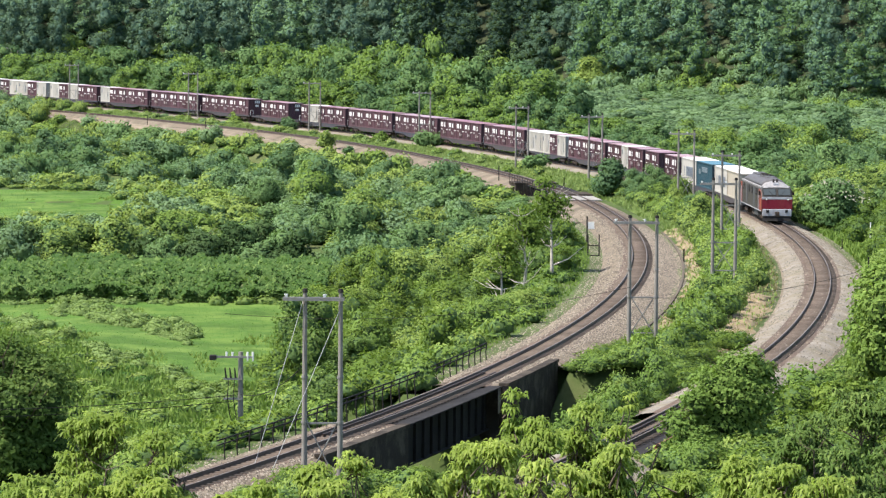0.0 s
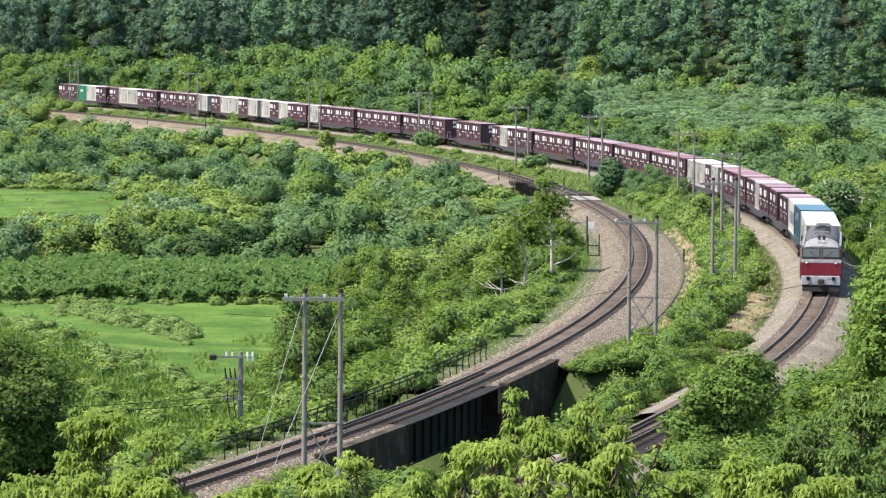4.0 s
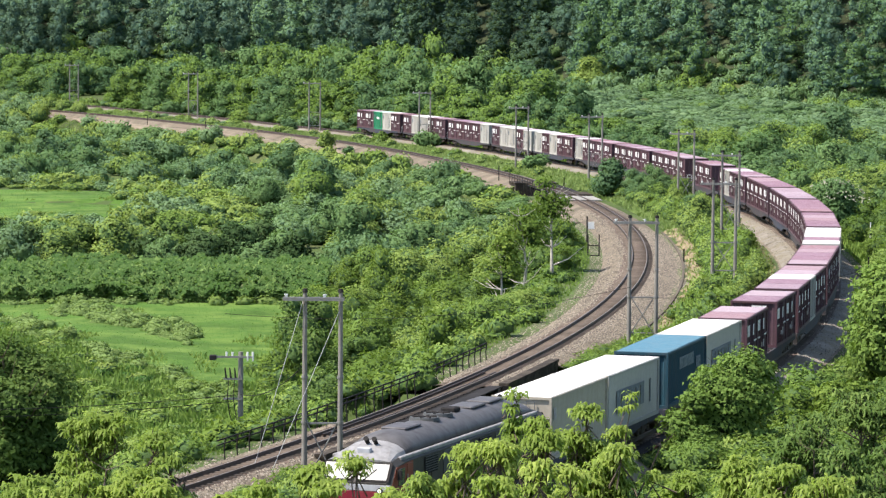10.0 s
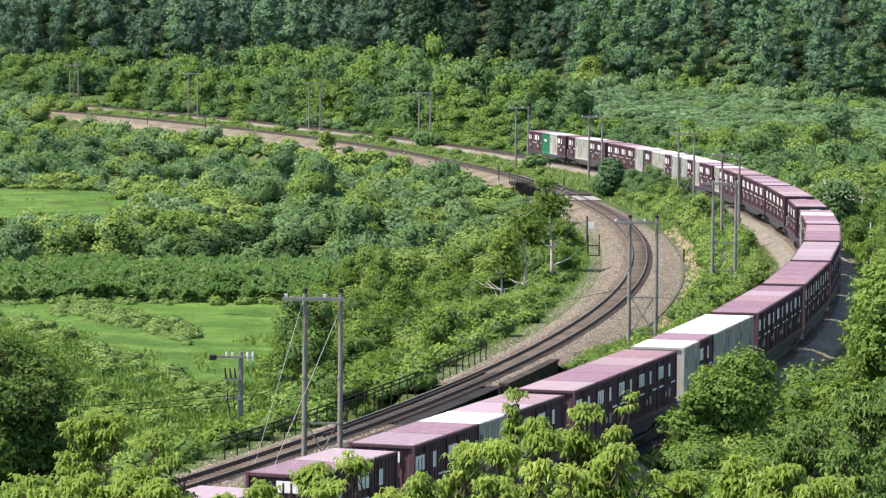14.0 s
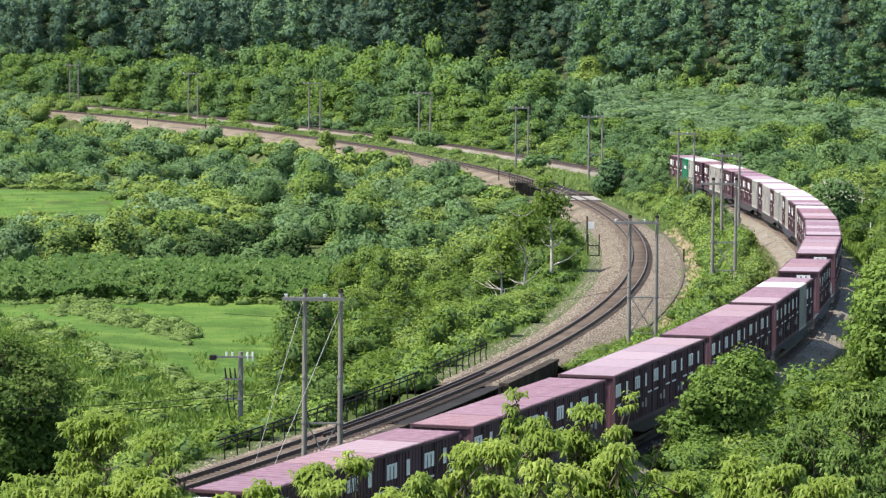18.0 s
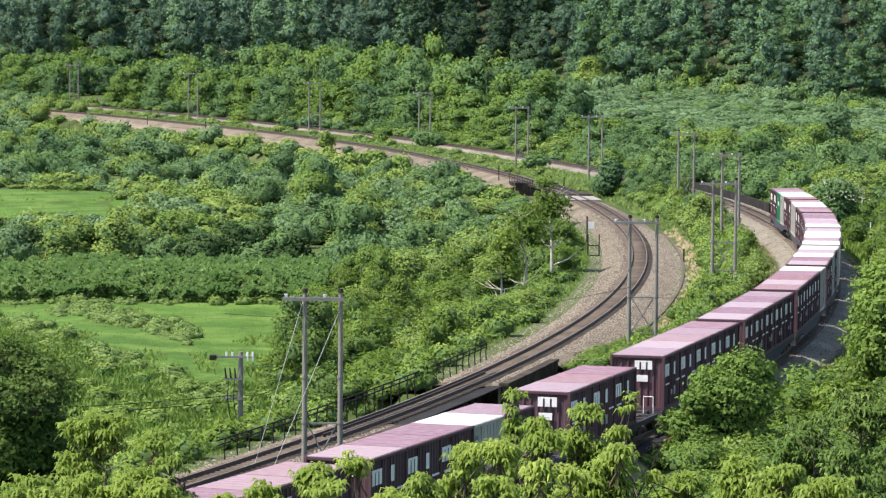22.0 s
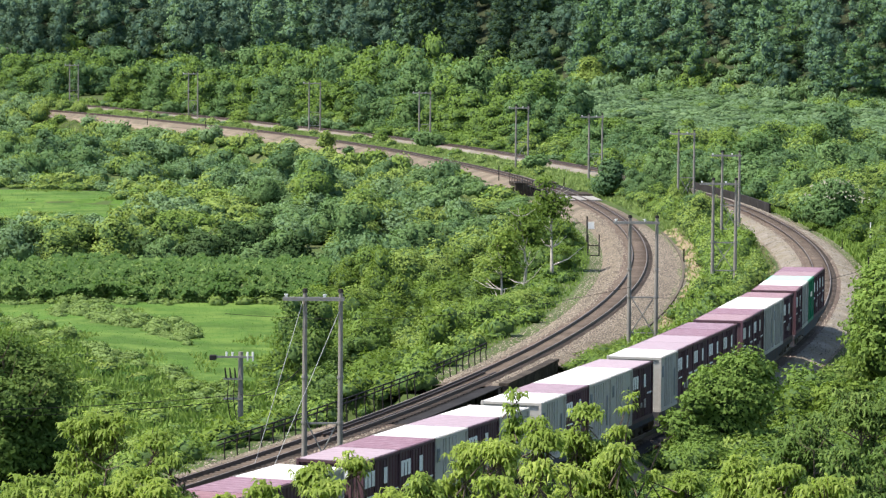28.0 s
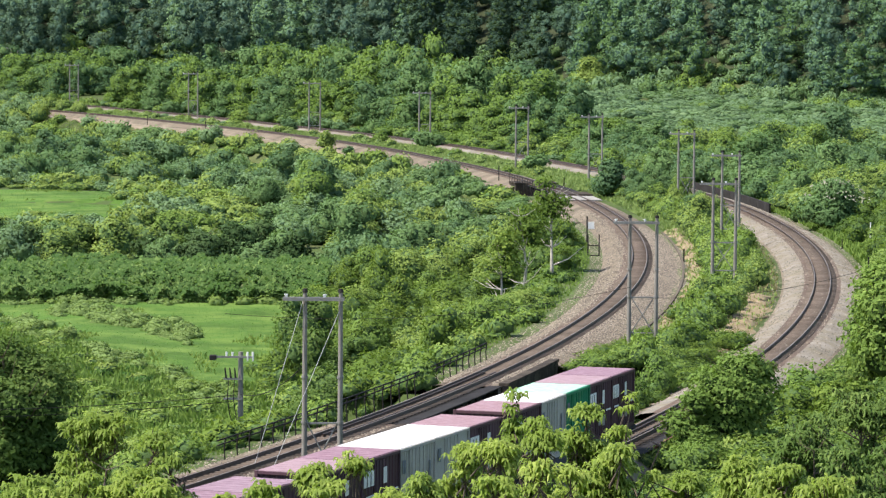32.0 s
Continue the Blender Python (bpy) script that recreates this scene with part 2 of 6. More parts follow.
class Line:
    """A railway's centre line: a smooth curve through its points, straight on beyond both ends, by the metre."""

    def __init__(self, points, zero):
        p = np.array(points, float)
        a, b = p[0] - p[1], p[-1] - p[-2]
        a, b = a / np.hypot(*a) * 40, b / np.hypot(*b) * 40
        p = np.vstack([[p[0] + a * k for k in range(12, 0, -1)], p, [p[-1] + b * k for k in range(1, 19)]])
        out = []
        for i in range(1, len(p) - 2):
            t = np.linspace(0, 1, 20, endpoint=False)[:, None]
            q = p[i - 1:i + 3]
            out.append(0.5 * (2 * q[1] + (q[2] - q[0]) * t + (2 * q[0] - 5 * q[1] + 4 * q[2] - q[3]) * t ** 2 + (3 * q[1] - q[0] - 3 * q[2] + q[3]) * t ** 3))
        d = np.vstack(out)
        s = np.concatenate([[0], np.cumsum(np.hypot(*np.diff(d, axis=0).T))])
        s -= s[(12 + zero - 1) * 20]
        self.s = np.arange(math.ceil(s[0]), math.floor(s[-1]), 1.0)
        self.x, self.y = np.interp(self.s, s, d[:, 0]), np.interp(self.s, s, d[:, 1])
        k = np.ones(9) / 9
        self.z = np.convolve(np.pad(track_z(self.y), 4, mode="edge"), k, "valid")
        self.tx, self.ty = np.gradient(self.x), np.gradient(self.y)
        n = np.hypot(self.tx, self.ty)
        self.tx, self.ty = self.tx / n, self.ty / n

    def at(self, s, side=0.0, up=0.0):
        """The point s metres along, side metres to the left of the way, up metres above the rail."""
        i = [np.interp(s, self.s, a) for a in (self.x, self.y, self.z, self.tx, self.ty)]
        return Vector((i[0] - side * i[4], i[1] + side * i[3], i[2] + up))

    def stand(self, s, half=7.0):
        a, b = self.at(s + half), self.at(s - half)
        f = (a - b).normalized()
        left = Vector((0, 0, 1)).cross(f).normalized()
        m = Matrix((f, left, f.cross(left))).transposed().to_4x4()
        m.translation = (a + b) / 2
        return m

    def gap(self, x, y):
        """Signed distance of points from the line, positive to the left of its way, and the place along it."""
        x, y = np.asarray(x, float), np.asarray(y, float)
        best, where = np.full(x.shape, 1e9), np.zeros(x.shape, int)
        for k in range(0, len(self.s), 16):
            d = (x - self.x[k]) ** 2 + (y - self.y[k]) ** 2
            m = d < best
            best, where = np.where(m, d, best), np.where(m, k, where)
        first = where
        for o in range(-10, 11, 2):
            k = np.clip(first + o, 0, len(self.s) - 1)
            d = (x - self.x[k]) ** 2 + (y - self.y[k]) ** 2
            m = d < best
            best, where = np.where(m, d, best), np.where(m, k, where)
        best = np.sqrt(best)
        side = (y - self.y[where]) * self.tx[where] - (x - self.x[where]) * self.ty[where]
        return best * np.sign(side), where


line_r, line_l = Line(RIGHT, 12), Line(LEFT, 8)


# ---- ground ----
def smooth(t):
    t = np.clip(t, 0, 1)
    return t * t * (3 - 2 * t)


def wave(x, y, size, seed):
    """Smooth uneven ground, about -1 to 1."""
    rng = np.random.RandomState(seed)
    out = 0
    for k in range(5):
        a, ph = rng.uniform(0, 6.28), rng.uniform(0, 6.28)
        f = 6.28 / size * rng.uniform(0.6, 1.6)
        out = out + np.sin(f * (x * math.cos(a) + y * math.sin(a)) + ph)
    return out / 3


VALLEY = -4.6
BROOKS = [[(-70.0, 222.0), (-22.0, 197.0), (-0.5, 182.5), (9.2, 168.8)], [(-45.0, 432.0), (-8.0, 413.0), (10.8, 403.0), (15.0, 400.5)]]


def brook_gap(x, y):
    """Distance from the nearer brook."""
    best = np.full(np.shape(x), 1e9)
    for way in BROOKS:
        for (ax, ay), (bx, by) in zip(way, way[1:]):
            t = np.clip(((x - ax) * (bx - ax) + (y - ay) * (by - ay)) / ((bx - ax) ** 2 + (by - ay) ** 2), 0, 1)
            best = np.minimum(best, np.hypot(x - ax - t * (bx - ax), y - ay - t * (by - ay)))
    return best


def ground_z(x, y):
    """Height of the ground: two embankments above a valley floor, wooded slopes behind, a bluff under the camera."""
    x, y = np.asarray(x, float), np.asarray(y, float)
    gr, kr = line_r.gap(x, y)
    gl, kl = line_l.gap(x, y)
    base = track_z(y) - 0.75
    # the lines run towards the camera: left of their way is the hill side, right of it the valley
    low = base + 0.0 * x
    drop = smooth((-gl - 4.5) / 9.0)
    valley = VALLEY + 0.5 * wave(x, y, 60, 3) + np.clip((y - 620) / 60, 0, 3.8)
    z = np.where(gl < -4.5, base * (1 - drop) + valley * drop, low)
    between = (gl > 3) & (gr < -3)
    z = np.where(between, base + 0.5 * smooth((np.minimum(gl, -gr) - 3) / 4) * (0.6 + 0.5 * wave(x, y, 25, 5)), z)
    out = smooth((gr - 5) / 12)
    z = np.where(gr > 3, base + out * (0.6 + 0.8 * wave(x, y, 50, 7)), z)
    rise = y - 775 + np.clip(x, 0, 100) * 1.3
    z = z + np.clip(rise, 0, 160) * 0.26 + 25 * smooth((rise - 160) / 600)
    b = brook_gap(x, y)
    near = np.minimum(np.abs(gr), np.abs(gl))
    z = np.where(b < 7.4, np.minimum(z, VALLEY + 0.2 + 5.6 * smooth((b - 4.2) / 3.2)), z)
    sl = line_l.s[kl]
    pit = smooth((gl - 0.2) / 1.2) * smooth((sl - 136) / 2.5) * smooth((186 - sl) / 4) * smooth((-gr - 3.0) / 3.0)
    z = z - np.where((gl > 0.2) & (gr < -3), 3.4 * pit, 0.0)
    hill = 24.0 * np.exp(-(np.hypot(x - 14, y + 8) / 62.0) ** 4) - 7.0
    z = np.maximum(z, hill - 3 * smooth((9 - near) / 5))
    z = np.where(near < 4, np.minimum(z, base), z)
    return z


def ground_mesh():
    def steps(lo, a, b, hi, fine, coarse):
        return np.concatenate([np.arange(lo, a, coarse), np.arange(a, b, fine), np.arange(b, hi + 1, coarse)])
    xs = np.concatenate([np.linspace(-3000, -250, 12), steps(-200, -95, 75, 200, 1.5, 12), np.linspace(250, 3000, 12)])
    ys = np.concatenate([np.linspace(-1000, -60, 14), np.arange(-50, 130, 10), np.arange(130, 260, 1.5), np.arange(260, 460, 2.5), np.arange(460, 900, 5), np.arange(905, 1400, 25), np.linspace(1420, 4800, 14)])
    gx, gy = np.meshgrid(xs, ys)
    gz = ground_z(gx, gy)
    v = np.stack([gx, gy, gz], -1).reshape(-1, 3)
    w = len(xs)
    i = (np.arange(len(ys) - 1)[:, None] * w + np.arange(w - 1)[None, :]).ravel()
    ob = raw("ground", v, np.stack([i, i + 1, i + w + 1, i + w], 1), M_EARTH)
    for p in ob.data.polygons:
        p.use_smooth = True
    return tagged(ob, "uneven green ground of the valley and the slopes", "ground", kind="structure")


ground_mesh()


# ---- track ----
def sweep(name, line, s0, s1, profile, material, parent, step=3.0, index=None):
    """A cross-section (side, up) carried along a line."""
    s = np.arange(s0, s1 + 0.1, step)
    n = len(profile)
    v = np.array([line.at(a, y, z) for a in s for y, z in profile])
    i = (np.arange(len(s) - 1)[:, None] * n + np.arange(n - 1)[None, :]).ravel()
    q = np.stack([i, i + 1, i + n + 1, i + n], 1)
    ind = None if index is None else np.tile(index, len(s) - 1)
    return raw(name, v, q, material, parent, ind)


def track(name, line, s0, s1, gaps, label, shoulder=None):
    top = empty(name, label, "railway track", kind="structure")
    cuts = [s0, *[c for g in gaps for c in g], s1]
    for a, b in zip(cuts[::2], cuts[1::2]):
        sweep("ballast", line, a, b, [(-3.9, -1.05), (-2.75, -0.70), (-1.85, -0.28), (-1.3, -0.2), (1.3, -0.2), (1.85, -0.28), (2.75, -0.70), (3.9, -1.05)],
            [M_BALLAST, M_BED, shoulder or M_BALLAST], top, 2.0, index=[0, 2, 2, 1, 2, 2, 0])
    for side in (-0.566, 0.566):
        sweep("rail", line, s0, s1, [(side - 0.065, -0.16), (side - 0.04, -0.03), (side - 0.036, 0.0), (side + 0.036, 0.0), (side + 0.04, -0.03), (side + 0.065, -0.16)],
              [M_RAIL, M_RAILTOP], top, index=[0, 0, 1, 0, 0])
    vs, qs = [], []
    for k, s in enumerate(np.arange(s0, s1, 0.62)):
        m = line.at(s)
        f = (line.at(s + 0.5) - line.at(s - 0.5)).normalized()
        l = Vector((0, 0, 1)).cross(f)
        c = [m + f * a * 0.11 + l * b * 1.0 + Vector((0, 0, z)) for z in (-0.21, -0.155) for a, b in ((-1, -1), (1, -1), (1, 1), (-1, 1))]
        vs += c
        o = 8 * k
        qs += [(o + 4, o + 5, o + 6, o + 7), (o, o + 1, o + 5, o + 4), (o + 1, o + 2, o + 6, o + 5), (o + 2, o + 3, o + 7, o + 6), (o + 3, o, o + 4, o + 7)]
    tagged(raw("sleepers", vs, qs, M_SLEEPER, top), kind="stuff")
    return top


track("track_outer", line_r, -700, 620, [(158, 175)], "single railway track on rusty ballast, outer curve", M_PALE)
inner = track("track_inner", line_l, -520, 420, [(-72, -50), (136, 181)], "single railway track on pale ballast, inner curve")


for a, b in ((136, 150), (168, 181)):
    # between the wing walls the ballast ends at the wall on the brook's side
    sweep("ballast", line_l, a, b, [(-3.9, -1.05), (-2.75, -0.70), (-1.85, -0.28), (-1.3, -0.2), (1.3, -0.2), (1.78, -0.26), (1.78, -1.6)], [M_BALLAST, M_BED], inner, 1.0, index=[0, 0, 0, 1, 0, 0])


# ---- train: paints ----
def paint(name, tones, rough=0.5, metal=0.0, grime=(0.10, 0.08, 0.07), grime_amount=0.35):
    """Vehicle paint: one of the tones for each piece, streaked with dirt that runs down, faded in patches."""
    m = bpy.data.materials.new(name)
    m.use_nodes = True
    nt = m.node_tree
    b = nt.nodes["Principled BSDF"]
    info = nt.nodes.new("ShaderNodeObjectInfo")
    n = len(tones)
    col = ramp(nt, info.outputs["Random"], [(k / max(1, n - 1), t) for k, t in enumerate(tones)])
    tc = nt.nodes.new("ShaderNodeTexCoord")
    mp = nt.nodes.new("ShaderNodeMapping")
    mp.inputs["Scale"].default_value = (2.2, 2.2, 0.35)
    nt.links.new(tc.outputs["Object"], mp.inputs[0])
    add = nt.nodes.new("ShaderNodeVectorMath")
    nt.links.new(mp.outputs[0], add.inputs[0])
    mul = nt.nodes.new("ShaderNodeMath")
    mul.operation = "MULTIPLY"
    mul.inputs[1].default_value = 40.0
    nt.links.new(info.outputs["Random"], mul.inputs[0])
    nt.links.new(mul.outputs[0], add.inputs[1])
    tex = nt.nodes.new("ShaderNodeTexNoise")
    tex.inputs["Scale"].default_value, tex.inputs["Detail"].default_value = 1.3, 6
    nt.links.new(add.outputs[0], tex.inputs["Vector"])
    f = ramp(nt, tex.outputs[0], ((0.42, (0, 0, 0)), (0.78, (grime_amount,) * 3)))
    col = mixed(nt, col, grime, f)
    fine = ramp(nt, noise_tex(nt, 5.0), ((0.3, (0.82, 0.82, 0.82)), (0.7, (1, 1, 1))))
    col = mixed(nt, col, fine, 0.8, "MULTIPLY")
    nt.links.new(col, b.inputs["Base Color"])
    b.inputs["Roughness"].default_value, b.inputs["Metallic"].default_value = rough + 0.15, metal
    b.inputs["Specular IOR Level"].default_value = 0.22
    return m


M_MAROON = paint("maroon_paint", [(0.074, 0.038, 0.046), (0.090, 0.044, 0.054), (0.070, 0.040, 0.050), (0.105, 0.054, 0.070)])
# Roofs paler than walls: sun glare is put into the tones with fading.
M_MAROON_ROOF = paint("faded_glare_maroon_roof", [(0.190, 0.104, 0.130), (0.225, 0.130, 0.158), (0.190, 0.112, 0.142), (0.34, 0.275, 0.30), (0.215, 0.110, 0.118)], 0.45, 0.0, (0.42, 0.31, 0.35), 0.4)
# White walls kept darker than the white roof: their shade is in the colour.
M_WHITE = paint("shaded_white_container_paint", [(0.37, 0.355, 0.32), (0.42, 0.40, 0.36), (0.35, 0.345, 0.315)], 0.45, 0.0, (0.35, 0.33, 0.28), 0.4)
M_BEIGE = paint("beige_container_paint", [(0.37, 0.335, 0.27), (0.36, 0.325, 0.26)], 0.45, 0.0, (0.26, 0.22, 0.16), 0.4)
M_WHITE_ROOF = paint("sunlit_white_roof_paint", [(0.62, 0.615, 0.60), (0.68, 0.67, 0.655)], 0.5, 0.0, (0.45, 0.43, 0.40), 0.3)
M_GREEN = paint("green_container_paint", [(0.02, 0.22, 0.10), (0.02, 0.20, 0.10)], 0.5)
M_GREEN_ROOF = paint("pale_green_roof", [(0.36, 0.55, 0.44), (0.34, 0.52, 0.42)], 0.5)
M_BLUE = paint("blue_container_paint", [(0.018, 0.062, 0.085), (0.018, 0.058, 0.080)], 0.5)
# Sunlit copy of the blue: sunlight is put into the roof's tones.
M_BLUE_ROOF = paint("sunlit_blue_roof", [(0.065, 0.165, 0.22), (0.065, 0.16, 0.21)], 0.5, 0.0, (0.16, 0.20, 0.22), 0.5)
M_MARK = surface("white_marking", (0.70, 0.69, 0.67), 0.6, vary=0.12, scale=3)
M_MARKDULL = surface("dull_marking", (0.36, 0.33, 0.31), 0.7, vary=0.2, scale=3)
M_MARKFADED = surface("faded_grey_blue_marking", (0.12, 0.16, 0.18), 0.7, vary=0.4, scale=4)
M_MARKDARK = surface("dark_blue_marking", (0.13, 0.15, 0.18), 0.6, vary=0.2, scale=3)
M_WAGON = paint("wagon_frame_paint", [(0.055, 0.056, 0.062), (0.045, 0.055, 0.075), (0.06, 0.052, 0.048)], 0.7, 0.1, (0.09, 0.06, 0.045), 0.8)
M_BOGIE = paint("bogie_steel", [(0.06, 0.055, 0.05), (0.07, 0.06, 0.05)], 0.75, 0.2, (0.10, 0.06, 0.04), 0.8)
M_WHEEL = surface("wheel_steel", (0.16, 0.13, 0.11), 0.5, 0.8, vary=0.25, scale=2)
M_LGREY = paint("locomotive_grey", [(0.042, 0.038, 0.032), (0.040, 0.037, 0.031)], 0.45, 0.0, (0.08, 0.07, 0.06), 0.6)
M_LCAB = paint("locomotive_pale_grey", [(0.27, 0.265, 0.26), (0.25, 0.245, 0.24)], 0.5, 0.0, (0.12, 0.11, 0.10), 0.7)
M_LROOF = paint("locomotive_roof_grey", [(0.105, 0.10, 0.105), (0.09, 0.088, 0.09)], 0.45, 0.0, (0.05, 0.045, 0.045), 0.9)
M_LDARK = paint("locomotive_dark_grey", [(0.06, 0.065, 0.065), (0.07, 0.07, 0.07)], 0.5)
M_LRED = paint("locomotive_red", [(0.175, 0.012, 0.026), (0.17, 0.012, 0.026)], 0.4, 0.0, (0.2, 0.05, 0.04), 0.4)
M_LORANGE = paint("locomotive_vermilion", [(0.23, 0.055, 0.032), (0.22, 0.052, 0.032)], 0.45, 0.0, (0.2, 0.08, 0.05), 0.4)
M_LWHITE = paint("locomotive_white", [(0.38, 0.39, 0.41), (0.36, 0.37, 0.39)], 0.45)
M_GLASS = bpy.data.materials.new("cab_glass")
M_GLASS.use_nodes = True
_g = M_GLASS.node_tree.nodes["Principled BSDF"]
_g.inputs["Base Color"].default_value, _g.inputs["Roughness"].default_value = (0.05, 0.06, 0.06, 1), 0.2
_g.inputs["Specular IOR Level"].default_value = 0.5
M_LAMP = bpy.data.materials.new("headlight_glass")
M_LAMP.use_nodes = True
_g = M_LAMP.node_tree.nodes["Principled BSDF"]
_g.inputs["Base Color"].default_value, _g.inputs["Roughness"].default_value = (0.8, 0.8, 0.75, 1), 0.15
_g.inputs["Emission Color"].default_value, _g.inputs["Emission Strength"].default_value = (1, 0.95, 0.8, 1), 0.08


# ---- train: containers ----
def ribbed(length, width, z0, z1, pitch, depth):
    """Four upright walls with trapezoid ribs, as one closed skirt, and a floor."""
    pts = []

    def wall(ax, ay, bx, by, nx, ny):
        d = math.hypot(bx - ax, by - ay)
        n = max(1, int((d - 0.24) / pitch))
        m = (d - n * pitch) / 2
        pts.append((ax, ay))
        for k in range(n):
            for t, o in ((0.08, 0), (0.28, -depth), (0.72, -depth), (0.92, 0)):
                u = (m + (k + t) * pitch) / d
                pts.append((ax + (bx - ax) * u + nx * o, ay + (by - ay) * u + ny * o))
    x, y = length / 2, width / 2
    wall(-x, -y, x, -y, 0, -1)
    wall(x, -y, x, y, 1, 0)
    wall(x, y, -x, y, 0, 1)
    wall(-x, y, -x, -y, -1, 0)
    bm = bmesh.new()
    lo = [bm.verts.new((a, b, z0)) for a, b in pts]
    hi = [bm.verts.new((a, b, z1)) for a, b in pts]
    for k in range(len(pts)):
        j = (k + 1) % len(pts)
        bm.faces.new((lo[k], lo[j], hi[j], hi[k]))
    bm.faces.new(lo[::-1])
    bm.faces.new(hi)
    return bm


def prism(outline, axis, lo, hi):
    """A closed outline carried along an axis: 'z' for (x, y), 'y' for (x, z), 'x' for (y, z)."""
    place = {"z": lambda a, b, t: (a, b, t), "y": lambda a, b, t: (a, t, b), "x": lambda a, b, t: (t, a, b)}[axis]
    bm = bmesh.new()
    p = [bm.verts.new(place(a, b, lo)) for a, b in outline]
    q = [bm.verts.new(place(a, b, hi)) for a, b in outline]
    bm.faces.new(p)
    bm.faces.new(q[::-1])
    for k in range(len(outline)):
        j = (k + 1) % len(outline)
        bm.faces.new((p[j], p[k], q[k], q[j]))
    bmesh.ops.recalc_face_normals(bm, faces=bm.faces)
    return bm


def comb(x, z, w, h, teeth, fill=0.72, spine=0.16):
    """The outline of a block of lettering: bars on a thin common line."""
    pts = [(x, z + h), (x, z)]
    step = w / teeth
    for k in range(teeth):
        a = x + k * step
        pts += [(a, z), (a + step * fill, z)]
        if k < teeth - 1:
            pts += [(a + step * fill, z + h * (1 - spine)), (a + step, z + h * (1 - spine))]
    pts.append((x + w - step * (1 - fill), z + h))
    return pts[:1] + pts[2:]


def lettering(side, width, x, z, w, h, teeth):
    y = side * width / 2
    return prism(comb(x, z, w, h, teeth), "y", min(y, y + side * 0.012), max(y, y + side * 0.012))


def leaf_door(side, width, x0, x1, z0, z1):
    """One door leaf with two upright lock bars standing proud."""
    y, o = side * width / 2, side
    d = x1 - x0
    pts = [(x0, y - o * 0.03), (x0, y + o * 0.02)]
    for t in (0.22, 0.74):
        pts += [(x0 + d * t, y + o * 0.02), (x0 + d * t, y + o * 0.055), (x0 + d * t + 0.05, y + o * 0.055), (x0 + d * t + 0.05, y + o * 0.02)]
    pts += [(x1, y + o * 0.02), (x1, y - o * 0.03)]
    return prism(pts, "z", z0, z1)


def frame_bars(length, width, h):
    x, y = length / 2, width / 2
    bm = bmesh.new()
    for a in (-1, 1):
        for b in (-1, 1):
            box(bm, a * x - 0.06, a * x + 0.06, b * y - 0.06, b * y + 0.06, 0, h, 0.01)
        box(bm, a * x - 0.05, a * x + 0.05, -y + 0.06, y - 0.06, 0, 0.14)
        box(bm, a * x - 0.05, a * x + 0.05, -y + 0.06, y - 0.06, h - 0.12, h - 0.02)
        box(bm, -x + 0.06, x - 0.06, a * y - 0.05, a * y + 0.05, 0, 0.16)
        box(bm, -x + 0.06, x - 0.06, a * y - 0.05, a * y + 0.05, h - 0.12, h - 0.02)
    return bm


def roof_sheet(length, width, h, ribs):
    """A pressed roof: one sheet with flat ribs across it."""
    x, y = length / 2 - 0.03, width / 2 - 0.03
    pts = [(-x, h - 0.06), (-x, h)]
    for k in range(ribs):
        a = -x + (k + 0.5) * 2 * x / ribs
        pts += [(a - 0.07, h), (a - 0.05, h + 0.008), (a + 0.05, h + 0.008), (a + 0.07, h)]
    pts += [(x, h), (x, h - 0.06)]
    return prism(pts, "y", -y, y)


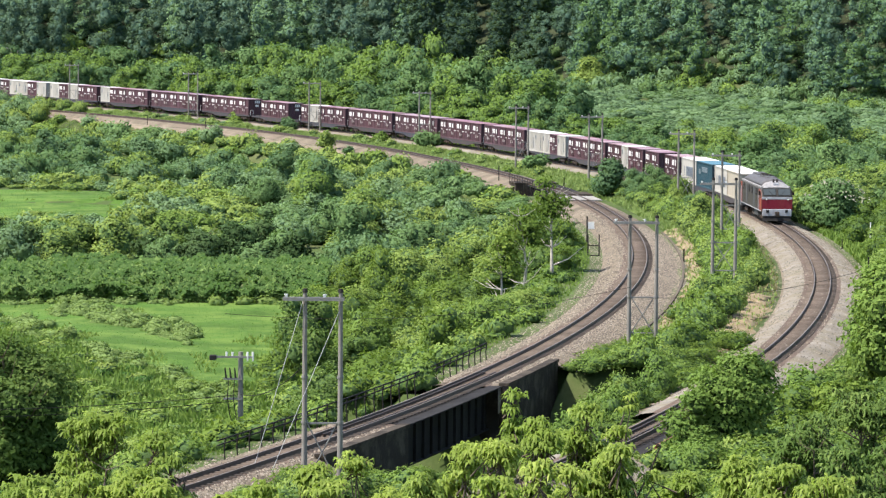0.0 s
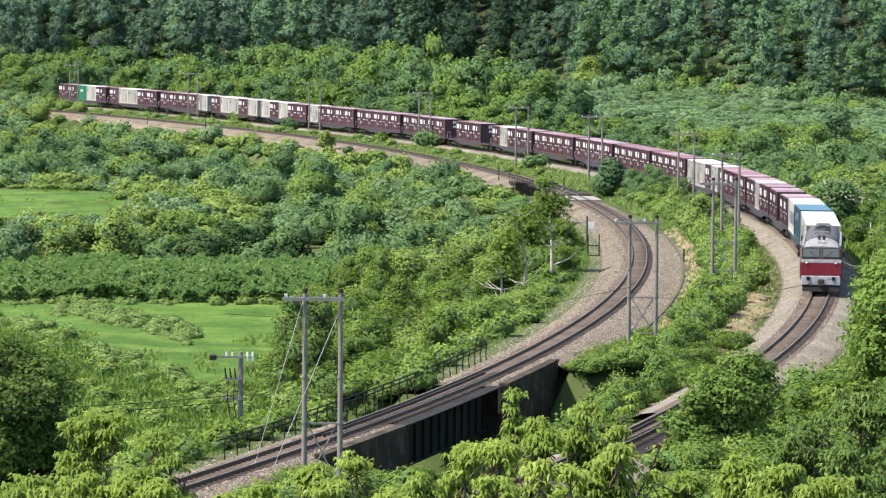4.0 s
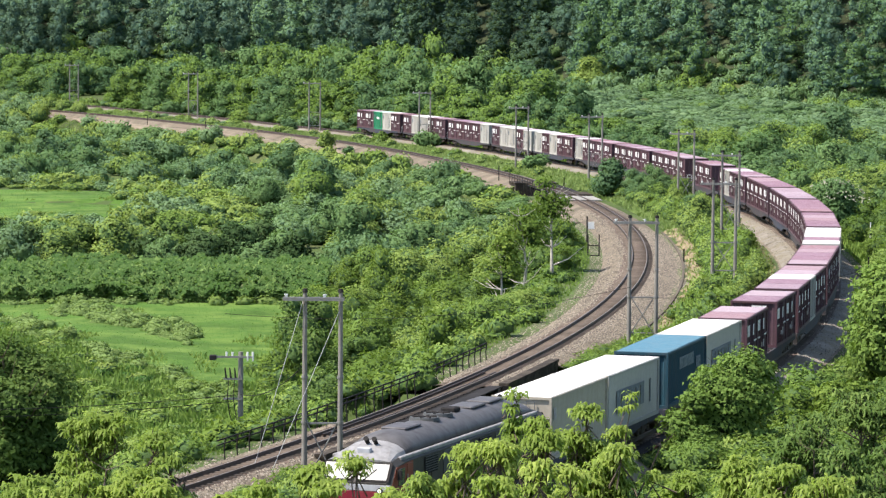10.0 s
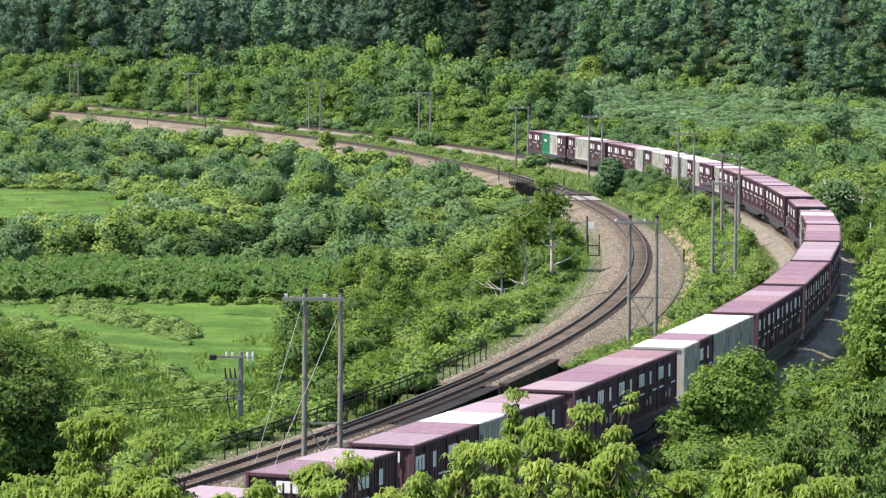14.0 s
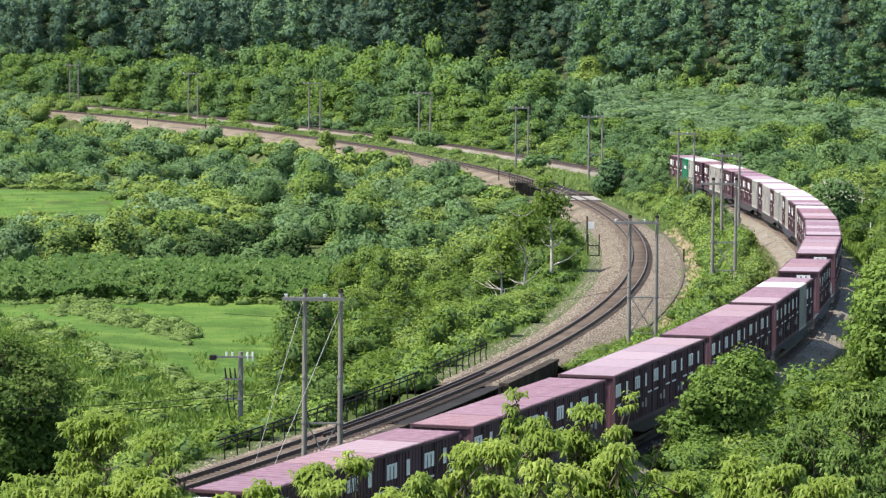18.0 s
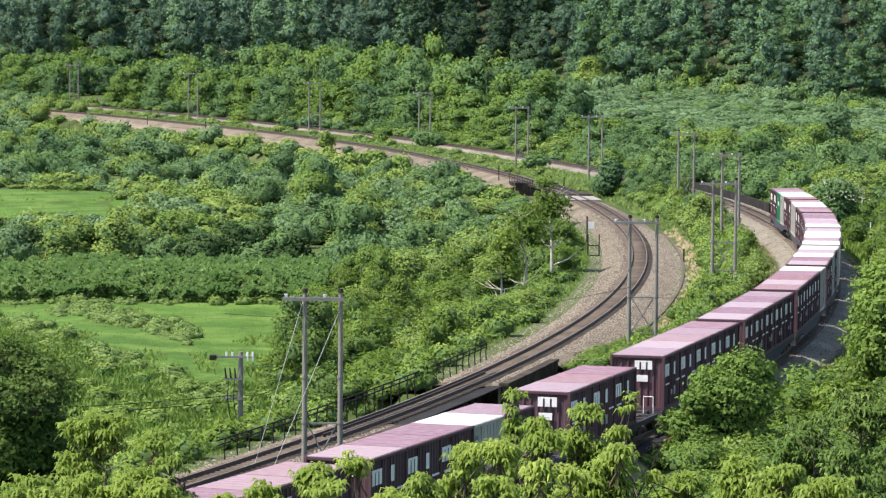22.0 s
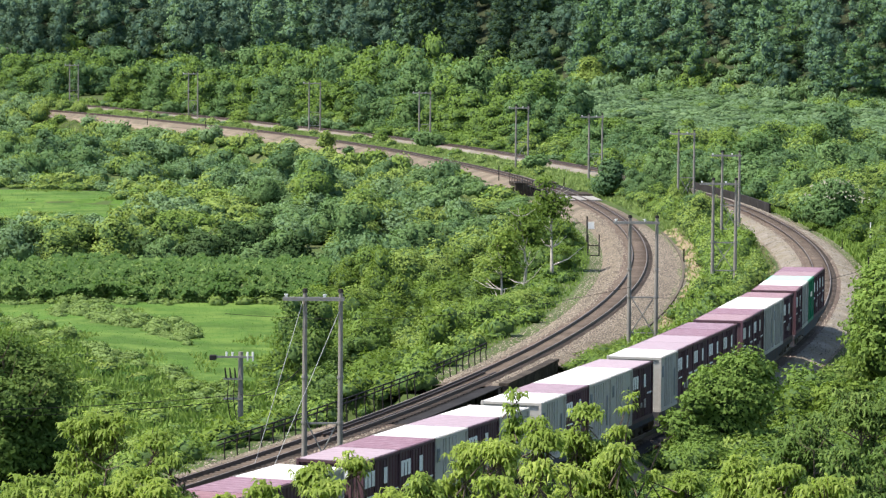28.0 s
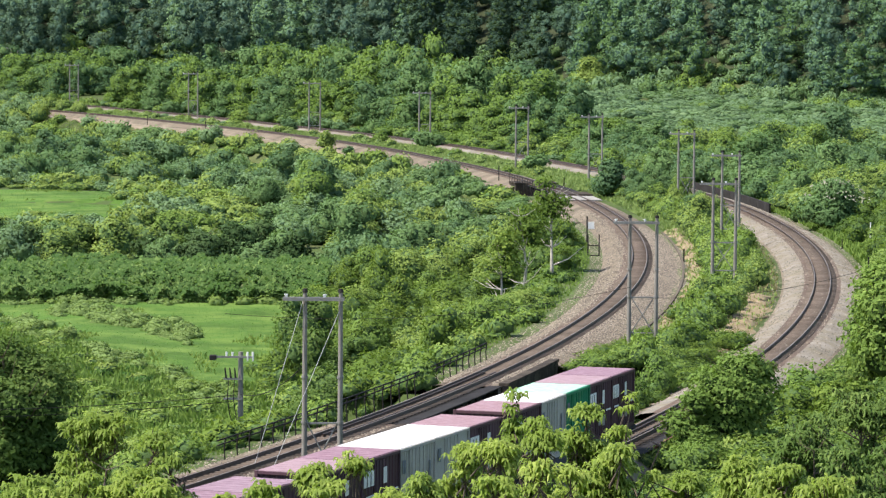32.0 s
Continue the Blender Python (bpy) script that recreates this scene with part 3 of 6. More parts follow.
def freight_container(label, wall_mat, roof_mat, style, length=3.70, h=2.50):
    top = empty("freight_container", label, "container", "containers on the train")
    w = 2.44
    if style == "smooth":
        bm = boxes((-length / 2 + 0.02, length / 2 - 0.02, -w / 2 + 0.02, w / 2 - 0.02, 0.1, h - 0.06))
        part("body", bm, wall_mat, top)
    else:
        part("body", ribbed(length - 0.04, w - 0.03, 0.1, h - 0.06, 0.30 if style == "ribbed" else 0.24, 0.045), wall_mat, top)
    part("frame", frame_bars(length, w, h), wall_mat, top)
    part("roof", roof_sheet(length, w, h, 7 if length < 5 else 14), roof_mat, top, "roof, sun glare and fading put into its paler colour")
    for side in (-1, 1):
        if style == "ribbed":
            for a in (-0.62, 0.02):
                part("door", leaf_door(side, w, a, a + 0.60, 0.18, h - 0.16), wall_mat, top)
            part("mark", lettering(side, w + 0.02, -1.78 if side < 0 else 0.68, 1.50, 1.10, 0.56, 3), M_MARK, top, "white painted lettering block")
            part("plate", lettering(side, w + 0.13, 0.02 if side < 0 else -0.46, 1.48, 0.46, 0.58, 1), M_MARK, top, "white plate")
            for a in (-1.75, 0.66):
                part("stripe", lettering(side, w + 0.02, a, 1.10, 1.09, 0.075, 1), M_MARK, top, "thin pale line")
            part("number_bar", lettering(side, w + 0.13, -0.50, 0.55, 0.36, 0.40, 2), M_MARKDULL, top)
            part("number_bar", lettering(side, w + 0.13, 0.14, 0.60, 0.36, 0.22, 2), M_MARKDULL, top)
        elif length < 5:
            for a in (-0.78, 0.01):
                part("door", leaf_door(side, w, a, a + 0.76, 0.16, h - 0.14), wall_mat, top)
            part("mark", lettering(side, w + 0.02, -1.6 if side < 0 else 1.2, 1.55, 0.36, 0.5, 2), M_MARKDARK, top, "dark printed block")
            part("mark", lettering(side, w + 0.02, 0.95 if side < 0 else -1.4, 0.45, 0.2, 1.3, 1), M_MARKDARK, top, "tall dark printed strip")
            if wall_mat is M_GREEN:
                part("mark", lettering(side, w + 0.13, -0.55, 1.45, 1.1, 0.3, 5), M_MARK, top, "white lettering bars")
        elif wall_mat is M_BLUE:
            part("mark", lettering(side, w + 0.02, -1.6, 1.55, 3.4, 0.55, 11), M_MARKFADED, top, "faded pale lettering bars")
            part("mark", lettering(side, w + 0.02, -3.3, 1.30, 1.1, 0.5, 4), M_MARKFADED, top, "faded pale lettering bars")
        elif "lettered" in label:
            part("mark", lettering(side, w + 0.02, -1.9, 0.75, 5.2, 1.0, 6), M_MARKDARK, top, "dark grey lettering bars")
            part("mark", lettering(side, w + 0.02, -3.2, 0.7, 0.3, 1.05, 1), M_MARKDARK, top)
        else:
            part("mark", lettering(side, w + 0.02, 3.7, 1.6, 0.5, 0.5, 2), M_MARKDULL, top)
    for end in (-1, 1):
        x0, x1 = sorted((end * (length / 2 + 0.05), end * (length / 2 + 0.064)))
        if style == "ribbed":
            part("end_mark", prism(comb(-0.12, 1.86, 0.9, 0.40, 3), "x", x0, x1), M_MARK, top, "white painted lettering block")
            part("end_plate", prism(comb(-0.08, 1.30, 0.8, 0.30, 1), "x", x0, x1), M_MARK, top, "white plate")
        else:
            for a in (-0.55, -0.2, 0.2, 0.55):
                bm = bmesh.new()
                rod(bm, (x1, a, 0.2), (x1, a, h - 0.2), 0.022, sides=6)
                part("lock_rod", bm, M_GALV, top)
    return top


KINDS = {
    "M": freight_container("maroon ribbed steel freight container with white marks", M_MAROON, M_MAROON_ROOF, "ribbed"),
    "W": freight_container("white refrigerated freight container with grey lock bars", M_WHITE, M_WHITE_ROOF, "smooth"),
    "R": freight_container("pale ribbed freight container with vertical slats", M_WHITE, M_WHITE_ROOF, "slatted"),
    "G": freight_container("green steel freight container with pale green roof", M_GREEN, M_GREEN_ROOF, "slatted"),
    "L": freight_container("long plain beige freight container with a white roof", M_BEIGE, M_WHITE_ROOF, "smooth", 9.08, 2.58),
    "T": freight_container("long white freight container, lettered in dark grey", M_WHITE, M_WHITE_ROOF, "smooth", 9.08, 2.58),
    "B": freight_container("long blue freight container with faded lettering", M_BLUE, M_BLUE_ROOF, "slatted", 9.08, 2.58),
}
LOADS = ["LT", "BT", "MM.MM", "MMWMM", "MMMMM", "WMWRW", "MMMMM", "MMMMM", "MMMMM", "MMMMM",
         "MMMRM", ".MMM.", "MMMMM", "MMMMM", "MMMMW", "MMWMW", "WMRWM", "WMMMM", "MMRWM", "MWGMM"]


# ---- train: wagons ----
def bogie(parent, x, frame_mat):
    bm = bmesh.new()
    for y in (-0.98, 0.98):
        box(bm, x - 1.25, x + 1.25, y - 0.09, y + 0.09, 0.42, 0.62, 0.03)
        box(bm, x - 0.35, x + 0.35, y - 0.12, y + 0.12, 0.28, 0.72, 0.03)
        for a in (-0.95, 0.95):
            box(bm, x + a - 0.2, x + a + 0.2, y - 0.13, y + 0.13, 0.30, 0.58, 0.04)
    box(bm, x - 0.2, x + 0.2, -0.98, 0.98, 0.5, 0.7)
    b = part("bogie", bm, frame_mat, parent)
    for a in (-0.95, 0.95):
        bm = bmesh.new()
        for y in (-0.56, 0.56):
            rod(bm, (x + a, y - 0.065, 0.43), (x + a, y + 0.065, 0.43), 0.43, sides=20)
        rod(bm, (x + a, -0.9, 0.43), (x + a, 0.9, 0.43), 0.07)
        part("wheelset", bm, M_WHEEL, b, "worn steel wheels on an axle")


def container_wagon():
    top = empty("container_wagon", "long grey flat wagon carrying freight containers", "wagon", "freight wagons")
    part("deck", boxes((-9.75, 9.75, -0.55, 0.55, 0.80, 0.97), *[(x - 0.1, x + 0.1, -1.2, 1.2, 0.78, 0.98) for x in np.arange(-9.3, 9.4, 1.24)]), M_WAGON, top)
    for y in (-1.2, 1.2):
        bm = bmesh.new()
        pts = [(-9.75, 0.98), (9.75, 0.98), (9.75, 0.78), (6.0, 0.74), (3.6, 0.42), (-3.6, 0.42), (-6.0, 0.74), (-9.75, 0.78)]
        a = [bm.verts.new((px, y - 0.05, pz)) for px, pz in pts]
        b = [bm.verts.new((px, y + 0.05, pz)) for px, pz in pts]
        bm.faces.new(a)
        bm.faces.new(b[::-1])
        for k in range(8):
            j = (k + 1) % 8
            bm.faces.new((a[j], a[k], b[k], b[j]))
        bmesh.ops.recalc_face_normals(bm, faces=bm.faces)
        part("side_sill", bm, M_WAGON, top)
    for x in (-7.1, 7.1):
        bogie(top, x, M_BOGIE)
    for e in (-1, 1):
        part("coupler", boxes(*[(min(e * 9.6, e * 10.18), max(e * 9.6, e * 10.18), -0.13, 0.13, 0.74, 1.0)], bevel=0.03), M_BOGIE, top)
        bm = bmesh.new()
        for y in (-1.05, -0.6):
            rod(bm, (e * 9.72, y * e, 0.98), (e * 9.72, y * e, 1.75), 0.02, sides=6)
        rod(bm, (e * 9.72, -1.05 * e, 1.75), (e * 9.72, -0.6 * e, 1.75), 0.02, sides=6)
        part("handrail", bm, M_MARK, top, "white end handrail")
        part("step", boxes((min(e * 9.3, e * 9.7), max(e * 9.3, e * 9.7), 1.1 * e - 0.12, 1.1 * e + 0.12, 0.35, 0.40), (e * 9.5 - 0.02, e * 9.5 + 0.02, 1.1 * e - 0.12, 1.1 * e + 0.12, 0.4, 0.8)), M_WAGON, top)
    bm = bmesh.new()
    rod(bm, (-1.6, 0.7, 0.55), (0.2, 0.7, 0.55), 0.2, sides=12)
    box(bm, 0.8, 1.7, 0.5, 0.95, 0.45, 0.78, 0.03)
    part("brake_gear", bm, M_BOGIE, top)
    return top


def train_s(t):
    """Metres run by the locomotive's front since the start: it slows all the way."""
    return 21.67 * t - 0.0911 * t * t


# ---- train: locomotive ----
def plate_xz(pts, y, thick):
    """An upright plate of an outline (x, z) on a locomotive's side."""
    bm = bmesh.new()
    a = [bm.verts.new((px, y, pz)) for px, pz in pts]
    b = [bm.verts.new((px, y + thick, pz)) for px, pz in pts]
    bm.faces.new(a)
    bm.faces.new(b[::-1])
    for k in range(len(pts)):
        j = (k + 1) % len(pts)
        bm.faces.new((a[j], a[k], b[k], b[j]))
    bmesh.ops.recalc_face_normals(bm, faces=bm.faces)
    return bm


def sloped(e, y0, y1, z0, z1, off, thick):
    """A plate on the sloping front of the cab at end e, between two heights."""
    def x_at(z):
        return 9.75 - max(0, z - 2.43) * 0.757
    bm = bmesh.new()
    vs = []
    for o in (off, off + thick):
        for z in (z0, z1):
            for y in (y0, y1):
                vs.append(bm.verts.new((e * (x_at(z) + o), y, z + o * 0.4)))
    for f in ((0, 1, 3, 2), (4, 6, 7, 5), (0, 4, 5, 1), (2, 3, 7, 6), (0, 2, 6, 4), (1, 5, 7, 3)):
        bm.faces.new([vs[i] for i in f])
    bmesh.ops.recalc_face_normals(bm, faces=bm.faces)
    return bm


def loft(rings):
    """A closed solid through rings of points."""
    bm = bmesh.new()
    vs = [[bm.verts.new(p) for p in r] for r in rings]
    n = len(rings[0])
    for p, q in zip(vs, vs[1:]):
        for k in range(n):
            bm.faces.new((p[k], p[(k + 1) % n], q[(k + 1) % n], q[k]))
    bm.faces.new(vs[0])
    bm.faces.new(vs[-1][::-1])
    bmesh.ops.recalc_face_normals(bm, faces=bm.faces)
    return bm


def locomotive():
    top = empty("diesel_locomotive", "grey and red diesel locomotive with a twin windscreen, weathered roof", "locomotive")
    hull = [(-9.75, 2.25), (-9.22, 2.95), (-8.2, 3.05), (8.2, 3.05), (9.22, 2.95), (9.75, 2.25)]
    part("body", loft([[(x, -1.4, 1.0), (x, -1.4, z), (x, -1.2, z + 0.18), (x, 1.2, z + 0.18), (x, 1.4, z), (x, 1.4, 1.0)] for x, z in hull]), M_LGREY, top)
    arch = [(-9.2, 3.135, 3.20), (-8.2, 3.20, 3.62), (-6.6, 3.22, 3.90), (6.2, 3.22, 3.92), (7.4, 3.22, 3.72)]
    ring = lambda x, lo, hi: [(x, -1.16, lo), (x, -1.08, lo + 0.35 * (hi - lo)), (x, -0.82, lo + 0.70 * (hi - lo)), (x, -0.45, lo + 0.93 * (hi - lo)), (x, 0, hi), (x, 0.45, lo + 0.93 * (hi - lo)), (x, 0.82, lo + 0.70 * (hi - lo)), (x, 1.08, lo + 0.35 * (hi - lo)), (x, 1.16, lo)]
    bm = loft([ring(*a) for a in arch])
    for f in bm.faces:
        f.smooth = True
    part("roof", bm, M_LROOF, top, "sooty dark grey arched roof")
    part("cab_roof", loft([ring(7.42, 3.22, 3.70), ring(8.2, 3.22, 3.56), ring(9.24, 3.135, 3.22)]), M_LCAB, top, "pale grey sloping cab roof")
    for y in (-1, 1):
        part("gutter", boxes((-8.4, 8.4, min(y * 1.17, y * 1.34), max(y * 1.17, y * 1.34), 3.10, 3.25), bevel=0.03), M_LCAB, top, "pale grey roof edge")
    for x in (-5.6, -3.3, 4.6):
        part("roof_hatch", boxes((x - 0.9, x + 0.9, -0.5, 0.5, 3.86, 3.96), bevel=0.04), M_LROOF, top)
    for x in (0.3, 1.9):
        bm = bmesh.new()
        rod(bm, (x, 0, 3.85), (x, 0, 3.99), 0.60, 0.55, 20)
        b = part("cooling_fan", bm, M_LDARK, top, "dark round fan hood")
        bm = bmesh.new()
        for k in range(4):
            rod(bm, (x - 0.5 * math.cos(k * 0.785), -0.5 * math.sin(k * 0.785), 4.0), (x + 0.5 * math.cos(k * 0.785), 0.5 * math.sin(k * 0.785), 4.0), 0.03, sides=6)
        part("grille", bm, M_STEEL, b)
    part("exhaust", boxes((-1.6, -0.9, -0.3, 0.3, 3.86, 4.06), bevel=0.05), M_STEEL, top, "sooty exhaust stack")
    for s in (-1, 1):
        for x in (-6.0, -4.6, -3.2, 3.2, 4.6):
            part("side_panel", boxes((x - 0.62, x + 0.62, min(s * 1.4, s * 1.425), max(s * 1.4, s * 1.425), 1.15, 2.98), bevel=0.01), M_LDARK if x in (-3.2, 3.2) else M_LGREY, top)
        for x in (-5.9, 5.3, -1.2, 1.4):
            b = part("louvre", boxes((x - 0.75, x + 0.75, min(s * 1.425, s * 1.445), max(s * 1.425, s * 1.445), 2.35, 3.0), bevel=0.008), M_STEEL, top, "black air intake")
            bm = bmesh.new()
            for z in np.arange(2.42, 2.98, 0.09):
                box(bm, x - 0.7, x + 0.7, min(s * 1.445, s * 1.46), max(s * 1.445, s * 1.46), z, z + 0.03)
            part("slat", bm, M_LDARK, b)
        part("lower_line", boxes((-9.3, 9.3, min(s * 1.4, s * 1.412), max(s * 1.4, s * 1.412), 1.02, 1.10)), M_LWHITE, top)
        for e in (-1, 1):
            o = [(e * 7.35, 1.12), (e * 9.74, 1.12), (e * 9.73, 2.24), (e * 9.22, 2.94), (e * 7.35, 3.04)]
            part("cab_side", plate_xz(o, s * 1.4, s * 0.014), M_LORANGE, top, "vermilion cab side")
            w = part("cab_window", boxes((min(e * 8.3, e * 9.0), max(e * 8.3, e * 9.0), min(s * 1.414, s * 1.43), max(s * 1.414, s * 1.43), 2.25, 2.86), bevel=0.01), M_GLASS, top)
            part("door", boxes((min(e * 7.45, e * 8.05), max(e * 7.45, e * 8.05), min(s * 1.414, s * 1.434), max(s * 1.414, s * 1.434), 1.2, 2.98), bevel=0.015), M_LORANGE, top)
            bm = bmesh.new()
            for x in (7.38, 8.12):
                rod(bm, (e * x, s * 1.47, 1.1), (e * x, s * 1.47, 2.6), 0.018, sides=6)
            part("handrail", bm, M_LWHITE, top)
            part("mirror", boxes((min(e * 9.1, e * 9.2), max(e * 9.1, e * 9.2), min(s * 1.45, s * 1.6), max(s * 1.45, s * 1.6), 2.5, 2.85)), M_STEEL, top)
    for e in (-1, 1):
        x0, x1 = sorted((e * 9.75, e * 9.775))
        part("red_band", boxes((x0, x1, -1.38, 1.38, 1.28, 2.12), bevel=0.01), M_LRED, top, "deep red front band")
        part("white_band", boxes((x0, x1, -1.38, 1.38, 2.14, 2.36), bevel=0.01), M_LWHITE, top, "white strip with lamps")
        x0, x1 = sorted((e * 9.6, e * 9.80))
        part("bumper", boxes((x0, x1, -1.32, 1.32, 0.62, 1.26), bevel=0.05), M_LWHITE, top, "pale grey lower front")
        for s in (-1, 1):
            b = part("windscreen_frame", sloped(e, min(s * 0.06, s * 1.30), max(s * 0.06, s * 1.30), 2.46, 3.10, 0.004, 0.02), M_STEEL, top)
            part("windscreen", sloped(e, min(s * 0.12, s * 1.22), max(s * 0.12, s * 1.20), 2.52, 3.05, 0.03, 0.01), M_GLASS, b)
            bm = bmesh.new()
            rod(bm, (e * 9.77, s * 0.3, 2.48), (e * 9.46, s * 0.75, 2.9), 0.015, sides=6)
            part("wiper", bm, M_STEEL, b)
            bm = bmesh.new()
            rod(bm, (e * 9.77, s * 0.98, 2.16), (e * 9.83, s * 0.98, 2.16), 0.11, sides=14)
            h = part("headlight_ring", bm, M_STEEL, top)
            bm = bmesh.new()
            rod(bm, (e * 9.83, s * 0.98, 2.16), (e * 9.84, s * 0.98, 2.16), 0.075, sides=14)
            part("headlight", bm, M_LAMP if e > 0 else M_GLASS, h)
            part("jumper_box", boxes((min(e * 9.8, e * 9.88), max(e * 9.8, e * 9.88), s * 0.85 - 0.12, s * 0.85 + 0.12, 0.95, 1.2), bevel=0.02), M_STEEL, top)
            bm = bmesh.new()
            rod(bm, (e * 7.75, s * 0.16, 3.55), (e * 8.1, s * 0.16, 3.82), 0.06, 0.10, 10)
            part("horn", bm, M_STEEL, top)
        part("top_lamp", boxes((min(e * 8.55, e * 8.8), max(e * 8.55, e * 8.8), -0.26, 0.26, 3.34, 3.56), bevel=0.03), M_LWHITE, top)
        part("coupler", boxes((min(e * 9.7, e * 10.0), max(e * 9.7, e * 10.0), -0.2, 0.2, 0.70, 1.05), bevel=0.05), M_BOGIE, top)
        part("snow_plough", plate_xz([(e * 9.3, 0.2), (e * 9.85, 0.2), (e * 9.7, 0.62), (e * 9.3, 0.62)], -1.25, 2.5), M_STEEL, top)
    part("fuel_tank", boxes((1.6, 4.6, -1.2, 1.2, 0.35, 0.98), bevel=0.08), M_LDARK, top)
    for x in (-6.6, 0.0, 6.6):
        bogie(top, x, M_BOGIE)
    for ob in top.children_recursive:
        ob.data.transform(Matrix.Diagonal((0.96, 1, 1, 1)))
    return top


MOVING = []
loco = locomotive()
MOVING.append((loco, 10.35, Matrix()))
first = container_wagon()
used = set()
for k, load in enumerate(LOADS):
    wagon = first if k == 0 else copy_thing(first, Matrix())
    back = 19.6 + 20.4 * k + 10.2
    MOVING.append((wagon, back, Matrix()))
    for j, c in enumerate(load):
        if c == ".":
            continue
        x = (9.35 - 9.35 * j - 4.675) if len(load) == 2 else (9.35 - 3.74 * j - 1.87)
        ob = KINDS[c] if c not in used else copy_thing(KINDS[c], Matrix())
        used.add(c)
        MOVING.append((ob, back, Matrix.Translation((x, 0, 0.99))))


# ---- plants ----
RNG = np.random.RandomState(11)
UP = np.array([0.0, 0.0, 1.0])


def rot_from(normal, rng):
    """Two axes across each normal, turned at random."""
    n = normal / np.linalg.norm(normal, axis=1, keepdims=True)
    u = np.cross(n, rng.normal(size=n.shape))
    u /= np.linalg.norm(u, axis=1, keepdims=True) + 1e-9
    return u, np.cross(n, u)


def leaf_tris(c, n, size, rng):
    """Small three-sided leaf sprays at points c, facing n."""
    u, w = rot_from(n, rng)
    k = len(c)
    ln, wd = size * rng.uniform(0.6, 1.35, (k, 1)), size * 0.42 * rng.uniform(0.7, 1.3, (k, 1))
    v = np.stack([c + u * ln * 0.62, c - u * ln * 0.38 + w * wd, c - u * ln * 0.38 - w * wd], 1).reshape(-1, 3)
    return v, np.arange(3 * k).reshape(-1, 3)


def lobe_points(rng, lobes, n):
    """Points and outward directions over an uneven shell of rounded lobes (x, y, z, radius, flatness)."""
    cs, ns = [], []
    area = np.array([l[3] ** 2 for l in lobes])
    for (x, y, z, r, fl), k in zip(lobes, (n * area / area.sum()).astype(int)):
        d = rng.normal(size=(k, 3))
        d /= np.linalg.norm(d, axis=1, keepdims=True)
        d[:, 2] = np.where(d[:, 2] < -0.30, -d[:, 2], d[:, 2])
        ph = rng.uniform(0, 6.28, 6)
        bump = 1 + 0.17 * np.sin(d[:, 0] * 6 + ph[0]) * np.sin(d[:, 1] * 6 + ph[1]) + 0.12 * np.sin(d[:, 2] * 11 + ph[2] + 3 * d[:, 0]) + 0.06 * np.sin(d[:, 1] * 17 + ph[3])
        rad = r * bump * (1.04 - 0.34 * rng.uniform(0, 1, k) ** 1.8)
        cs.append(d * rad[:, None] * np.array([1, 1, fl]) + np.array([x, y, z]))
        ns.append(d)
    return np.concatenate(cs), np.concatenate(ns)


def cores(lobes, rng, shrink=0.80):
    """Inner leaf masses of the lobes, as rough low solids, with their outward directions."""
    vs, fs, ns, o = [], [], [], 0
    for x, y, z, r, fl in lobes:
        bm = bmesh.new()
        bmesh.ops.create_icosphere(bm, subdivisions=1, radius=1.0)
        q = np.array([v.co for v in bm.verts])
        p = q * r * shrink * rng.uniform(0.85, 1.08, (len(q), 1)) * np.array([1, 1, fl]) + np.array([x, y, z])
        bm.verts.index_update()
        fs.append(np.array([[v.index for v in f.verts] for f in bm.faces]) + o)
        o += len(p)
        vs.append(p)
        ns.append(q)
        bm.free()
    return np.concatenate(vs), np.concatenate(fs), np.concatenate(ns)


def lobes_for(rng, width, height, count, base=0.2, taper_to=0.45, size=(0.20, 0.34)):
    """Rounded masses of one crown: broad below the middle, narrower towards the top."""
    out = []
    for k in range(count):
        a, q = rng.uniform(0, 6.28), math.sqrt(rng.uniform(0, 1))
        t = rng.uniform(base, 1.0)
        taper = 1.0 - (1 - taper_to) * max(0, (t - 0.35) / 0.65)
        r = width * rng.uniform(*size) * (0.6 + 0.4 * taper)
        out.append((math.cos(a) * q * (width / 2 - r * 0.7) * taper, math.sin(a) * q * (width / 2 - r * 0.7) * taper, max(r * 0.75, t * height - r * 0.85), r, rng.uniform(0.7, 0.95)))
    out.append((0, 0, height * (base + 1) * 0.38, width * 0.30, 1.0))
    return out


def unit(a):
    return a / (np.linalg.norm(a, axis=1, keepdims=True) + 1e-9)


def plant_mesh(rng, width, height, count, size, cover=1.2, base=0.2, taper_to=0.45, lob=(0.20, 0.34), spread=0.55, facing=0.40, inner=0.80):
    """One plant as arrays: inner masses and leaf sprays, 1 for inner faces and 0 for leaves, and soft outward normals."""
    lb = lobes_for(rng, width, height, count, base, taper_to, lob)
    area = sum(9.0 * l[3] ** 2 for l in lb) * 0.62
    n = int(area * cover / (size * size * 0.42))
    c, d = lobe_points(rng, lb, n)
    nn = unit(d + rng.normal(size=d.shape) * spread + UP * 0.5)
    cv, cf, cn = cores(lb, rng, inner)
    lv, lf = leaf_tris(c, nn, size, rng)
    whole = lambda p: unit((p - np.array([0, 0, height * 0.35])) / np.array([width, width, height]))
    ln = unit(d * 0.55 + whole(c) * 0.35 + nn * facing)
    normals = np.concatenate([unit(cn * 0.7 + whole(cv) * 0.4), np.repeat(ln, 3, 0)])
    return np.concatenate([cv, lv]), np.concatenate([cf, lf + len(cv)]), np.concatenate([np.ones(len(cf), int), np.zeros(len(lf), int)]), normals


